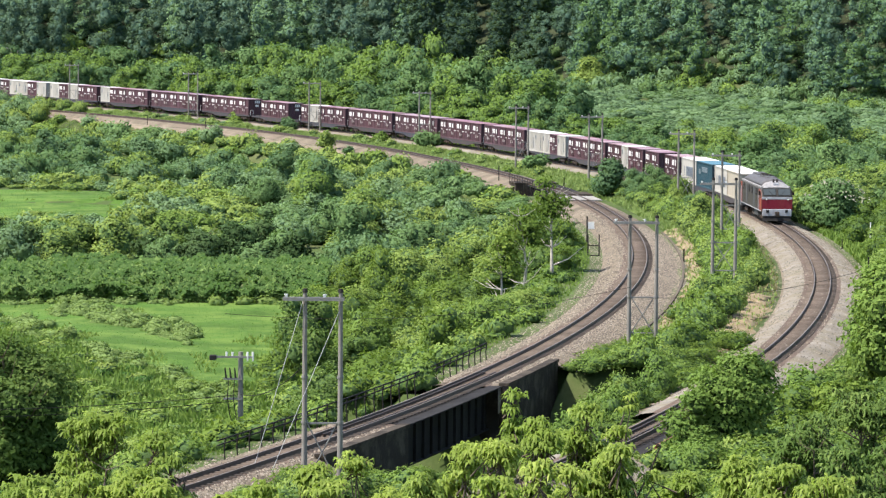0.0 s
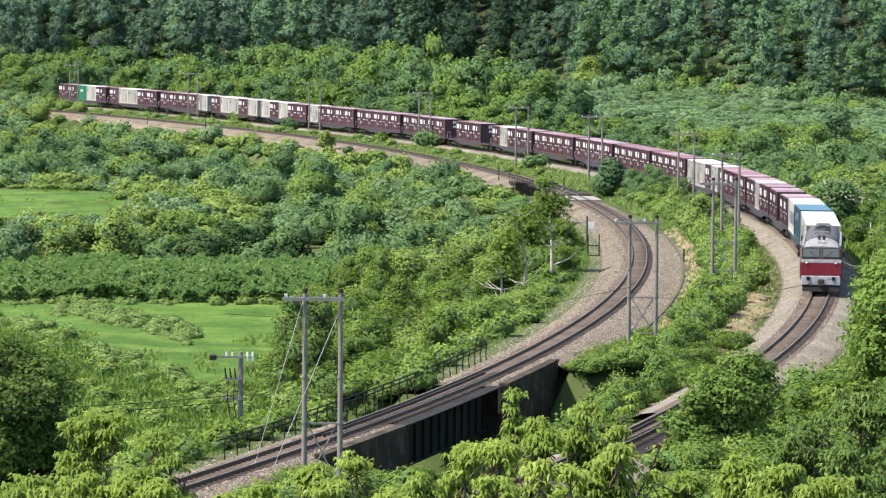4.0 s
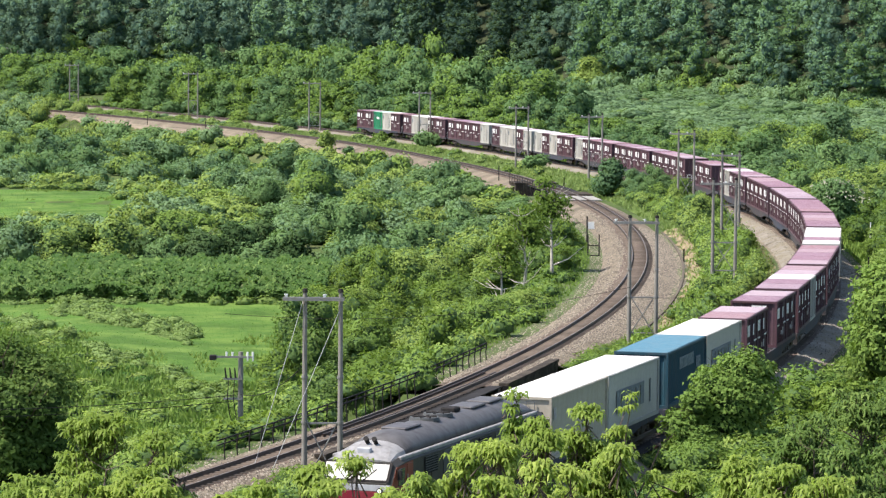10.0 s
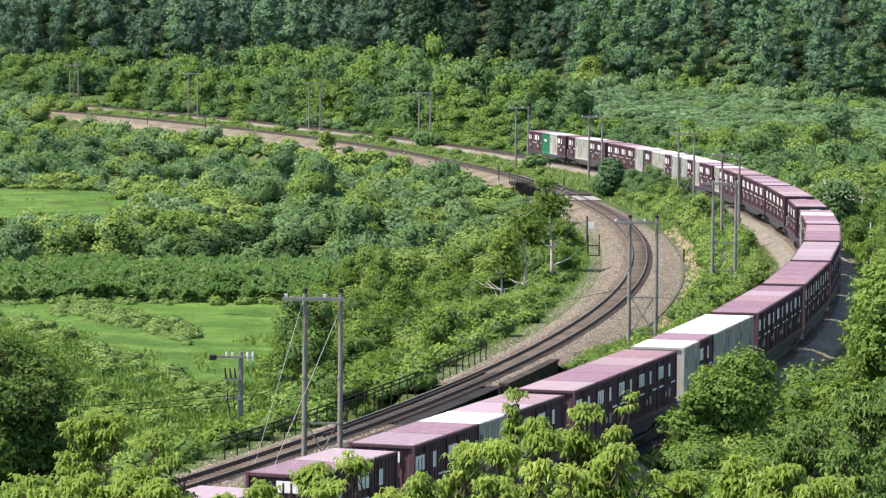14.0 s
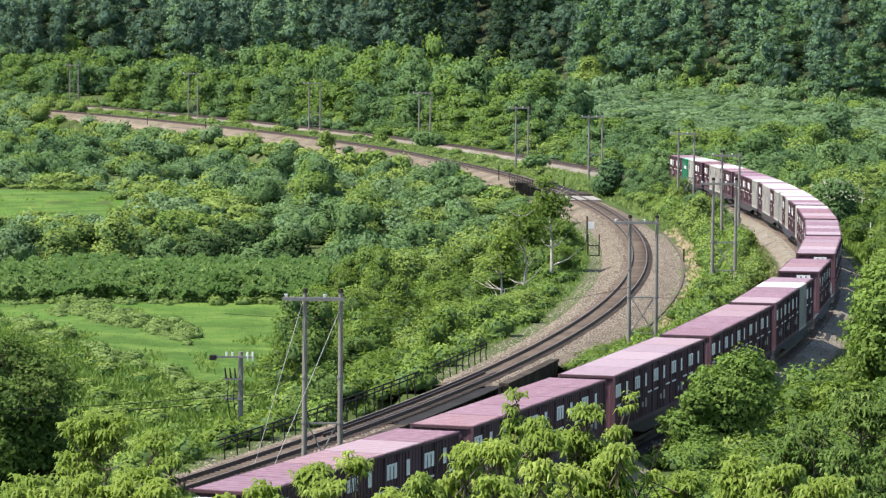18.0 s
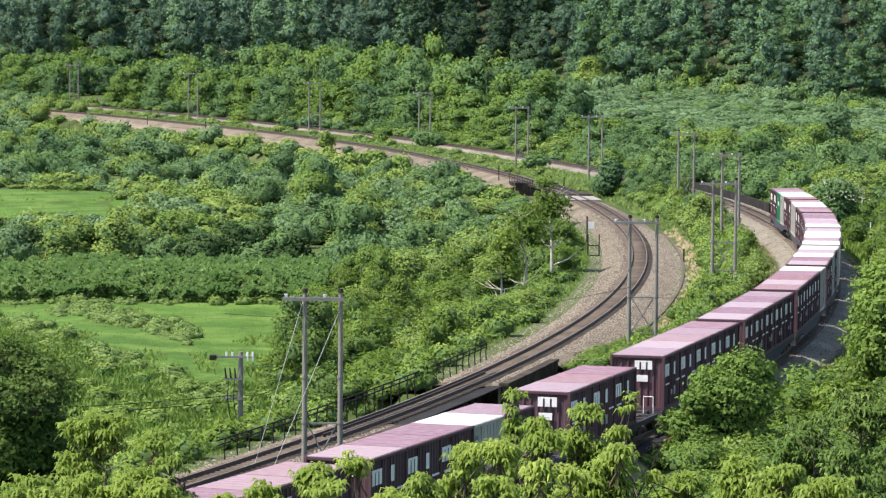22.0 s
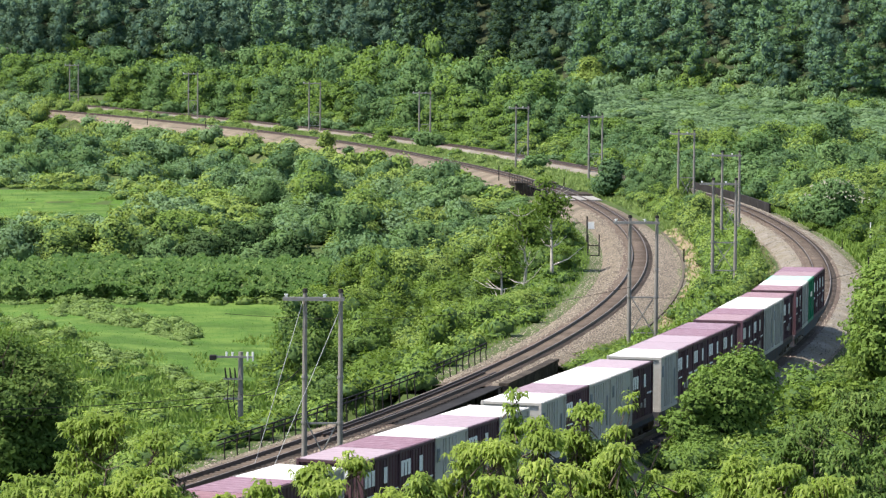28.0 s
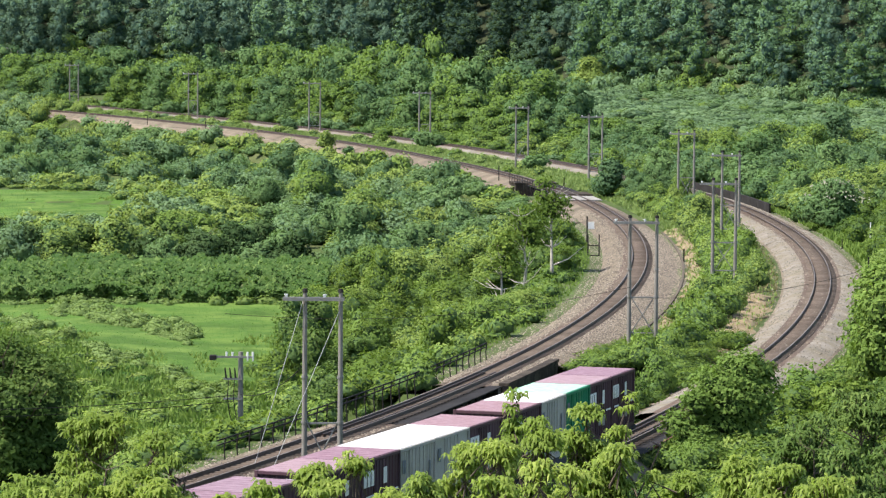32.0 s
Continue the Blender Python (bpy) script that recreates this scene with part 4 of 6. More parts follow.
def scatter(variants, places, name, materials, label, category, rng, core=None):
    """One thicket or wood: plants of a few shapes, each turned, sized, toned and set on the ground."""
    vs, fs, ix, ns, o = [], [], [], [], 0
    px, py = np.array([p[0] for p in places]), np.array([p[1] for p in places])
    grounds = ground_z(px, py)
    tone = np.clip((wave(px, py, 26, 9) * 0.85 + wave(px, py, 9, 4) * 0.35 + rng.normal(size=len(px)) * 0.22) * len(materials) * 0.62 + len(materials) / 2, 0, len(materials) - 0.01).astype(int)
    for (x, y, s, h), g, tn in zip(places, grounds, tone):
        v, f, i, nv = variants[rng.randint(len(variants))]
        a = rng.uniform(0, 6.28)
        c, sn = math.cos(a) * s, math.sin(a) * s
        vs.append(np.stack([v[:, 0] * c - v[:, 1] * sn + x, v[:, 0] * sn + v[:, 1] * c + y, v[:, 2] * h + g - 0.15], 1))
        ns.append(np.stack([(nv[:, 0] * c - nv[:, 1] * sn) / s, (nv[:, 0] * sn + nv[:, 1] * c) / s, nv[:, 2]], 1))
        fs.append(f + o)
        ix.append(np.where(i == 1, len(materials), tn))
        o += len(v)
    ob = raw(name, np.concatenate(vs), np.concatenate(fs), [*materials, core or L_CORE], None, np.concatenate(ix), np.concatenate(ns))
    return tagged(ob, label, category, kind="stuff")


def fill(rng, region, spacing, smin, smax, keep=1.0, hs=(0.8, 1.2), test=None, r=4.6, low=None):
    """Places on a jittered grid inside x0, x1, y0, y1, in the wedge before the bluff, clear of the tracks."""
    x0, x1, y0, y1 = region
    gx, gy = np.meshgrid(np.arange(x0, x1, spacing), np.arange(y0, y1, spacing))
    gx = gx + rng.uniform(-0.48, 0.48, gx.shape) * spacing
    gy = gy + rng.uniform(-0.48, 0.48, gy.shape) * spacing
    gr, gl = line_r.gap(gx, gy)[0], line_l.gap(gx, gy)[0]
    ok = (np.minimum(np.abs(gr), np.abs(gl)) > r) & (rng.uniform(0, 1, gx.shape) < keep) & (np.abs(gx) < 0.119 * gy * 1.06 + 6)
    if test:
        ok &= test(gx, gy, gr, gl)
    out = []
    for x, y in zip(gx[ok], gy[ok]):
        s = rng.uniform(smin, smax)
        out.append((x, y, s, s * rng.uniform(*hs) * (float(low(x, y)) if low else 1.0)))
    return out


def meadow(x, y):
    """The mown meadows of the valley."""
    a = (y < 299) & (x < -11.2 - np.abs(y - 285) * 0.045 + 0.7 * np.sin(y * 0.7)) & (y > 232 + (-13.5 - x) * 2.3 + 3 * np.sin(x * 0.9))
    b = (y > 400) & (y < 462) & (x < -37 - (y - 430) * 0.15)
    return a | b


def crop_plot(x, y):
    return (y > 299) & (y < 337) & (x < -9.5)


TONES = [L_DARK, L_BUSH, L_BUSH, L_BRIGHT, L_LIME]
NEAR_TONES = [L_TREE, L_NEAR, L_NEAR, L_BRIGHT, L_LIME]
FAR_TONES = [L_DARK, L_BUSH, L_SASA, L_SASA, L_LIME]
near_shrubs = [plant_mesh(RNG, 4.2, 2.8, 9, 0.185, 0.52, lob=(0.16, 0.30), facing=0.7, inner=0.74) for k in range(5)]
tall_shrubs = [plant_mesh(RNG, 4.6, 4.4, 12, 0.19, 0.55, lob=(0.16, 0.30), base=0.15, facing=0.7, inner=0.74) for k in range(5)]
mid_shrubs = [plant_mesh(RNG, 5.0, 3.4, 8, 0.28, 0.44, facing=0.25) for k in range(5)]
mid_trees = [plant_mesh(RNG, 6.4, 6.0, 11, 0.32, 0.52, base=0.15, facing=0.28) for k in range(5)]
far_shrubs = [plant_mesh(RNG, 5.0, 2.8, 6, 0.38, 0.42, facing=0.15) for k in range(5)]
far_low = [plant_mesh(RNG, 3.4, 1.6, 5, 0.36, 0.42) for k in range(4)]
belt_trees = [plant_mesh(RNG, 8.5, 8.0, 17, 0.42, 0.50, base=0.1, taper_to=0.5, lob=(0.15, 0.26), facing=0.5, inner=0.72) for k in range(7)]
forest_trees = [plant_mesh(RNG, 7.0, 16.0, 30, 0.44, 0.50, base=0.04, taper_to=0.10, lob=(0.10, 0.20), inner=0.58, facing=0.3) for k in range(4)] + [plant_mesh(RNG, 8.5, 14.0, 26, 0.44, 0.50, base=0.05, taper_to=0.4, lob=(0.12, 0.22), inner=0.58, facing=0.3) for k in range(4)]
herbs = [plant_mesh(RNG, 2.2, 1.3, 6, 0.16, 0.42) for k in range(5)]
weeds = [plant_mesh(RNG, 2.0, 0.9, 4, 0.21, 0.45) for k in range(4)]

# valley between the meadow and the inner line
def near_trunks(x, y):
    """Low growth round the pale-trunked trees."""
    return 0.4 if math.hypot((x - 6.0) / 3.4, (y - 266) / 15.0) < 1 else 1.0


def open_land(x, y):
    """Herb-grown land round the far meadow, free of trees."""
    return (y > 350) & (y < 482) & (x < -22 - (y - 430) * 0.10 + 2.5 * np.sin(y * 0.13))


def near_bridge(x, y):
    """Plants stay low before the small bridge."""
    return 1.0 - 0.62 * math.exp(-((x - 8.5) / 4.5) ** 2) * float(smooth((y - 325) / 25))


small_bridge = line_l.at(-61, -6, 0)
valley = lambda x, y, gr, gl: (np.hypot(x - 6.3, y - 277) > 4.2) & (np.hypot(x - small_bridge.x, y - small_bridge.y) > 11) & (gl < -6.0) & ~meadow(x, y) & ~crop_plot(x, y) & (brook_gap(x, y) > np.where(y > 350, 7.0, 3.5)) & ~((y < 243) & (gl < -10.5)) & ~((y < 299) & (x < -9.6 - (299 - y) * 0.035)) & ~((x > -12.5) & (x < -5) & (y > 160) & (y < 187)) & ~open_land(x, y)
scatter(near_shrubs, fill(RNG, (-48, 16, 150, 330), 3.6, 0.75, 1.25, 0.9, (0.65, 1.25), valley, 5.6, near_trunks), "shrub_thicket", NEAR_TONES, "dense mixed green deciduous shrubs on the valley floor", "shrubs", RNG)
scatter(tall_shrubs, fill(RNG, (-48, 16, 196, 330), 5.4, 0.65, 1.3, 0.75, (0.7, 1.25), lambda x, y, gr, gl: valley(x, y, gr, gl) & (gl < -10), 5.6, near_trunks), "tall_shrub_thicket", NEAR_TONES, "taller green shrubs standing above the thicket", "shrubs", RNG)
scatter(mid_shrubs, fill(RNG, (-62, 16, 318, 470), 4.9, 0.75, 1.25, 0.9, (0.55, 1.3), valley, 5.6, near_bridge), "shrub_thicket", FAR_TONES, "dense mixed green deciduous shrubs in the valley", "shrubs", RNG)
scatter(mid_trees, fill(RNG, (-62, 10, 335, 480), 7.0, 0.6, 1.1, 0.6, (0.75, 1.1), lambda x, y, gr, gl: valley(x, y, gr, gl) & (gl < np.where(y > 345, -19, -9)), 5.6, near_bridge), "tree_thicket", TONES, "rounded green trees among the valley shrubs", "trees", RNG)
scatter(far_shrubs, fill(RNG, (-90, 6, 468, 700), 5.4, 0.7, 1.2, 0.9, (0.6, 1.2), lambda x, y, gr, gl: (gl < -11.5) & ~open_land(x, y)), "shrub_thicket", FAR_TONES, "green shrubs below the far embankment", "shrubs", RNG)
scatter(far_low, fill(RNG, (-90, 10, 415, 690), 2.7, 0.75, 1.35, 0.9, (0.7, 1.35), lambda x, y, gr, gl: (gl < -6.9 + 0.7 * wave(x, y, 14, 44)) & (gl > -13.0) & (brook_gap(x, y) > 5), 5.5), "low_bushes", [L_BUSH, L_BRIGHT, L_LIME, L_SASA], "mixed low bushes on the foot of the far embankment", "bushes", RNG)
low = lambda x, y, gr, gl: (gl < -9) & (y < 299) & ((y < 246) | (x < -8.5)) & ~meadow(x, y) & ~((x > -13.5) & (x < -5) & (y > 160) & (y < 188))
scatter(herbs, fill(RNG, (-36, 6, 160, 299), 2.5, 0.7, 1.2, 0.7, (0.35, 0.8), low, 4.6, lambda x, y: 0.55 if y > 205 and x < -11 else 1.0), "tall_herbs", [L_NEAR, L_BRIGHT, L_BRIGHT, L_GRASS], "pale green weeds and low herbs on the valley floor", "herbs", RNG)
scatter(weeds, fill(RNG, (-36, 6, 156, 299), 2.2, 0.8, 1.4, 0.85, (0.5, 1.2), lambda x, y, gr, gl: (gl < -4.5) & ((y < 252) | (x < -9)) & (brook_gap(x, y) > 2.5) & ~meadow(x, y), 4.5, lambda x, y: 0.6 if y > 205 and x < -11 else 1.0), "rough_weeds", [L_NEAR, L_BRIGHT, L_BRIGHT, L_LIME], "rough pale green weeds on the valley floor", "weeds", RNG)
scatter(far_low, fill(RNG, (-10, 12, 385, 440), 2.6, 0.6, 1.1, 0.85, (0.5, 1.0), lambda x, y, gr, gl: (gl < -5.5) & (brook_gap(x, y) > 0.6), 4.5), "tall_herbs", [L_BUSH, L_BRIGHT, L_LIME], "green herbs below the small bridge", "herbs", RNG)
band = lambda x, y, gr, gl: meadow(x, y) & (y < 305) & (((np.abs(y - 294 + (x + 30) * 1.83 + 2 * wave(x, y, 6, 31)) < 5.5) & (x > -31) & (x < -18.0)) | (y > 297.3 + wave(x, y, 4, 33)) | (y < 237 + (-13.5 - x) * 2.3 + 4 * wave(x, y, 7, 32)))
scatter(weeds, fill(RNG, (-48, -9, 230, 300), 1.05, 0.6, 1.2, 0.9, (0.45, 0.95), band), "rough_weeds", [L_LIME, L_VERGE, L_VERGE], "rough pale weeds left standing in the meadow", "weeds", RNG, L_VERGE)
scatter(far_low, fill(RNG, (-75, -20, 350, 482), 2.7, 0.6, 1.3, 0.85, (0.5, 1.15), lambda x, y, gr, gl: (gl < -12) & open_land(x, y) & ~meadow(x, y) & ~((x > -36) & (x < -28) & (y < 372))), "tall_herbs", [L_BRIGHT, L_LIME, L_LIME, L_SASA], "pale green herbs round the far meadow", "herbs", RNG)
# strip between the two lines
strip = lambda x, y, gr, gl: (gl > 5.4) & (gr < np.where((y > 190) & (y < 242), -5.6, -3.1))
scatter(herbs, fill(RNG, (-20, 32, 140, 400), 1.7, 0.8, 1.3, 0.85, (0.8, 1.5), lambda x, y, gr, gl: strip(x, y, gr, gl)), "tall_herbs", [L_NEAR, L_BRIGHT, L_BRIGHT, L_LIME], "tall bright green herbs between the two tracks", "herbs", RNG)
scatter(tall_shrubs, fill(RNG, (-20, 32, 318, 402), 3.4, 0.55, 0.85, 0.85, (0.8, 1.2), lambda x, y, gr, gl: (gl > 7.0) & (gr < -3.6) & (y > 322)), "shrub_thicket", [L_DARK, L_BUSH, L_BRIGHT, L_LIME], "green shrubs between the two tracks", "shrubs", RNG)
scatter(near_shrubs, fill(RNG, (-14, 22, 150, 214), 2.5, 0.45, 0.8, 0.9, (0.6, 0.95), lambda x, y, gr, gl: (gl > 3.0) & (gr < -3.4) & (y - x < 192) & (x > 0.026 * y + 0.3), 3.2), "brook_shrubs", [L_NEAR, L_BRIGHT, L_BRIGHT, L_LIME], "green shrubs along the brook between the bridges", "shrubs", RNG)
scatter(herbs, fill(RNG, (-24, 34, 140, 206), 1.9, 0.8, 1.3, 0.85, (0.6, 1.2), lambda x, y, gr, gl: (brook_gap(x, y) < 9) & (gl > -22) & (gr < 14), 2.7), "tall_herbs", [L_NEAR, L_BRIGHT, L_BRIGHT, L_LIME], "green herbs along the banks of the brook", "herbs", RNG)
scatter(weeds, fill(RNG, (-20, 20, 148, 345), 1.6, 0.7, 1.3, 0.85, (0.5, 1.1), lambda x, y, gr, gl: (gl < -4.9) & (gl > -9.5) & (brook_gap(x, y) > 5), 4.8), "rough_weeds", [L_NEAR, L_BRIGHT, L_BRIGHT, L_LIME], "bright weeds on the embankment of the inner track", "weeds", RNG)
in_pit = lambda x, y, gr, gl: (gl > 2.7) & (gr < -2.6) & (y < 222) & (y > 148) & ((y < 206) | (gl > 3.3))
scatter(near_shrubs, fill(RNG, (-16, 24, 148, 222), 2.1, 0.55, 0.85, 0.97, (0.4, 0.65), in_pit, 2.6), "brook_shrubs", [L_NEAR, L_NEAR, L_BRIGHT], "low green shrubs in the brook's bed below the bridges", "shrubs", RNG)
scatter(near_shrubs, fill(RNG, (-6, 24, 150, 209), 1.9, 0.5, 0.8, 0.95, (1.2, 1.7), lambda x, y, gr, gl: in_pit(x, y, gr, gl) & (x > 0.029 * y + 0.2) & (gr < -3.4) & (gl > 4.2) & (y < 199), 2.8), "brook_shrubs", [L_NEAR, L_BRIGHT, L_BRIGHT, L_LIME], "bright shrubs growing between the two bridges", "shrubs", RNG)
scatter(near_shrubs, fill(RNG, (2, 32, 120, 180), 2.9, 0.7, 1.15, 0.95, (0.6, 1.0), lambda x, y, gr, gl: (gr > 4.6) & (np.hypot(x - 12.9, y - 164) > 2.4), 4.4), "shrub_thicket", [L_TREE, L_NEAR, L_NEAR, L_BRIGHT], "bright green shrubs below the bluff beside the outer track", "shrubs", RNG)
# hill side of the outer line
outer = lambda x, y, gr, gl: (gr > 5.2) & (brook_gap(x, y) > 3.5)
scatter(near_shrubs, fill(RNG, (4, 60, 176, 360), 3.6, 0.8, 1.3, 0.9, (0.7, 1.15), outer), "shrub_thicket", NEAR_TONES, "green shrubs on the hill side of the curve", "shrubs", RNG)
scatter(mid_shrubs, fill(RNG, (4, 75, 356, 500), 4.6, 0.75, 1.25, 0.9, (0.7, 1.15), outer), "shrub_thicket", TONES, "green shrubs on the hill side of the railway", "shrubs", RNG)
scatter(mid_trees, fill(RNG, (14, 75, 300, 500), 9.0, 0.55, 0.95, 0.5, (0.7, 1.0), lambda x, y, gr, gl: gr > 8.5), "tree_thicket", TONES, "rounded green trees on the hill side of the railway", "trees", RNG)
slope_open = lambda x, y, gr, gl: (gr > 9) & (x > 17 + (y - 560) * 0.012) & ~edge(x, y + 3)
edge = lambda x, y: y > 778 - np.clip(x, 0, 100) * 1.3 + np.clip(-x - 40, 0, 100) * 0.2 + 6 * np.sin(x * 0.15)
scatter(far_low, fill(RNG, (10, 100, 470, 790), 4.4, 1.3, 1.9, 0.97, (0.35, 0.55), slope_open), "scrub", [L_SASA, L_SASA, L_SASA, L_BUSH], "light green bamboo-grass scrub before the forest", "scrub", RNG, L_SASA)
scatter(far_shrubs, fill(RNG, (20, 100, 440, 640), 11, 0.5, 0.9, 0.45, (0.6, 1.1), slope_open), "scrub", [L_BUSH, L_SASA, L_BRIGHT], "scattered bushes standing in bamboo grass", "scrub", RNG)


def tree_belt():
    """Rows of broadleaved trees behind the far railway, tallest where the line straightens, with one break."""
    rng = np.random.RandomState(17)
    places = []
    for off, tall, step in ((10.5, 0.60, 5.0), (16.5, 0.80, 6.2), (23.5, 1.0, 7.0), (31.0, 1.05, 8.0)):
        for s in np.arange(-425, -92, step):
            if -366 < s < -346 or (s > -215 and off > 20) or (s > -140 and off > 12 and rng.uniform() < 0.5):
                continue
            p = line_r.at(s + rng.uniform(-1.8, 1.8), off + rng.uniform(-1.8, 1.8))
            h = tall * np.interp(s, (-425, -372, -340, -300, -265, -235, -205, -170, -130, -95), (7.5, 8.0, 9.5, 11.5, 12.5, 11.0, 8.6, 7.4, 6.8, 5.6)) * rng.uniform(0.82, 1.16)
            places.append((p.x, p.y, min(1.25, 0.45 + h / 16) * rng.uniform(0.85, 1.15), h / 8.0))
    scatter(belt_trees, places, "tree_belt", [L_DARK, L_BUSH, L_BRIGHT, L_BRIGHT], "belt of broadleaved trees with bright tops behind the railway", "trees", rng)


tree_belt()
scatter(far_low, fill(RNG, (-110, 30, 425, 760), 2.6, 0.5, 1.25, 0.7, (0.6, 1.2), lambda x, y, gr, gl: (gr > 4.0) & (gr < 12), 3.9), "low_bushes", [L_BUSH, L_BRIGHT, L_LIME, L_SASA], "pale low bushes along the far track", "bushes", RNG)
scatter(far_low, fill(RNG, (-110, 12, 425, 760), 3.0, 0.35, 0.7, 0.5, (0.6, 1.2), lambda x, y, gr, gl: (gr < -3.2) & (gl > 3.2), 3.2), "low_bushes", [L_BRIGHT, L_LIME, L_VERGE, L_VERGE], "pale low weeds between the far tracks", "bushes", RNG)
scatter(far_shrubs, fill(RNG, (-110, -58, 560, 720), 3.2, 0.5, 0.8, 0.95, (0.9, 1.3), lambda x, y, gr, gl: (gr < -3.6) & (gl > 3.8) & (x < -62 - 0.05 * (y - 650)), 3.5), "bushes", [L_BRIGHT, L_LIME, L_LIME, L_SASA], "pale green bushes hiding the far tracks", "bushes", RNG)
scatter(far_low, fill(RNG, (-75, -26, 560, 690), 1.8, 0.35, 0.65, 0.95, (0.7, 1.2), lambda x, y, gr, gl: (gr < -2.9) & (gr > -6.5) & (gl > 3.0) & (x < -30), 2.9), "low_bushes", [L_VERGE, L_LIME, L_SASA], "tall pale grass before the far outer track", "grass", RNG, L_VERGE)
scatter(far_shrubs, fill(RNG, (-110, -66, 560, 760), 3.0, 0.6, 1.0, 0.95, (1.2, 1.8), lambda x, y, gr, gl: (gl < -3.3) & (gl > -10), 3.3), "bushes", FAR_TONES, "green bushes hiding the far end of the inner track", "bushes", RNG)
scatter(far_low, fill(RNG, (-130, 110, 560, 830), 3.9, 0.9, 1.6, 0.97, (0.8, 1.6), lambda x, y, gr, gl: (gr > 8) & edge(x, y + 22) & ~edge(x, y - 22)), "scrub", [L_SASA, L_SASA, L_BUSH, L_BRIGHT], "bamboo grass at the foot of the forest, haze blue in its colour", "scrub", RNG)
wood = lambda x, y, gr: edge(x, y) & ~edge(x, y - 72) & (gr > 14)
# Shaded part of the forest, given darker leaf and inner colours.
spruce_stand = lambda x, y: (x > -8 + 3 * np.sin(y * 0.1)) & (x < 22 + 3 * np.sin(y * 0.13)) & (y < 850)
FOREST = (("far_forest", [L_FOREST, L_FOREST, L_FOREST, L_FOREST2], "tall dark conifers on the far hillside, haze blue in their colour", lambda x, y, gr, gl: wood(x, y, gr) & (x < 22) & ~spruce_stand(x, y)),
          ("spruce_stand", [L_SHADEWOOD, L_SHADEWOOD, L_FOREST], "conifers on the far hillside, their shade put into the leaf colour", lambda x, y, gr, gl: wood(x, y, gr) & spruce_stand(x, y)),
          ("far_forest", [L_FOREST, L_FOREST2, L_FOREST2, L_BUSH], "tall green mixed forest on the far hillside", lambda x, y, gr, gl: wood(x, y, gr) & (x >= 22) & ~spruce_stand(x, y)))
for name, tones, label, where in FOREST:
    scatter(forest_trees, fill(RNG, (-130, 130, 640, 1010), 6.2, 0.7, 1.15, 0.98, (0.8, 1.3), where), name, tones, label, "forest", RNG, L_SHADECORE if name == "spruce_stand" else L_WOODCORE)


def forest_floor():
    """Shaded litter and low growth under the far forest, a sheet on the hillside."""
    xs, ys = np.arange(-150, 150, 6.0), np.arange(620, 1000, 6.0)
    gx, gy = np.meshgrid(xs, ys)
    w = len(xs)
    i = (np.arange(len(ys) - 1)[:, None] * w + np.arange(w - 1)[None, :])[edge(gx, gy - 4)[:-1, :-1] & (line_r.gap(gx, gy)[0] > 14)[:-1, :-1]]
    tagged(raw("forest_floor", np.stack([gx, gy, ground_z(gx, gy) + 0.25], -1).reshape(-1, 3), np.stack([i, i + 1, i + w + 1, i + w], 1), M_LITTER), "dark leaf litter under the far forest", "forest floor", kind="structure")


forest_floor()


def turf():
    """The mown meadows' turf, a sheet lying on the valley floor."""
    xs, ys = np.arange(-60, -9, 1.0), np.arange(228, 466, 1.0)
    gx, gy = np.meshgrid(xs, ys)
    gz = ground_z(gx, gy) + 0.05
    w = len(xs)
    i = (np.arange(len(ys) - 1)[:, None] * w + np.arange(w - 1)[None, :])
    ok = meadow(gx, gy)[:-1, :-1]
    i = i[ok]
    tagged(raw("meadow", np.stack([gx, gy, gz], -1).reshape(-1, 3), np.stack([i, i + 1, i + w + 1, i + w], 1), M_MEADOW), "mown bright green meadow", "meadow", kind="structure")


turf()


def leafy_plot():
    """The plot of tall broad-leaved plants: stems in rows, large leaves at the top."""
    rng = np.random.RandomState(5)
    n = 42000
    x, y = rng.uniform(-48, -9.5, n), 299 + 18 * rng.uniform(0, 1, n) ** 1.7
    front = 0.4 + 0.6 * np.clip((y - 299 - 0.6 * wave(x, y, 5, 9)) / 3.5, 0, 1)
    top = 2.3 * front + 0.3 * wave(x, y, 9, 2) + 0.35 * wave(x, y, 2.2, 6) - np.clip(-x - 33, 0, 20) * 0.04
    edge_d = np.minimum(y - 299, 3.0) / 3.0
    z = ground_z(x, y) + np.maximum(0.25, top * (1 - rng.uniform(0, 1, n) ** 2 * (1.0 - 0.55 * edge_d)))
    nn = np.stack([rng.normal(size=n) * 0.5, -0.45 + rng.normal(size=n) * 0.5, np.full(n, 0.55)], 1)
    lv, lf = leaf_tris(np.stack([x, y, z], 1), nn / np.linalg.norm(nn, axis=1, keepdims=True), 0.36, rng)
    ob = raw("leafy_plot", lv, lf, L_PLOT, normals=np.repeat(unit(unit(nn) * 0.6 + np.array([-0.1, -0.1, 0.6])), 3, 0))
    tagged(ob, "dense plot of tall broad-leaved green plants", "crop", kind="stuff")


leafy_plot()


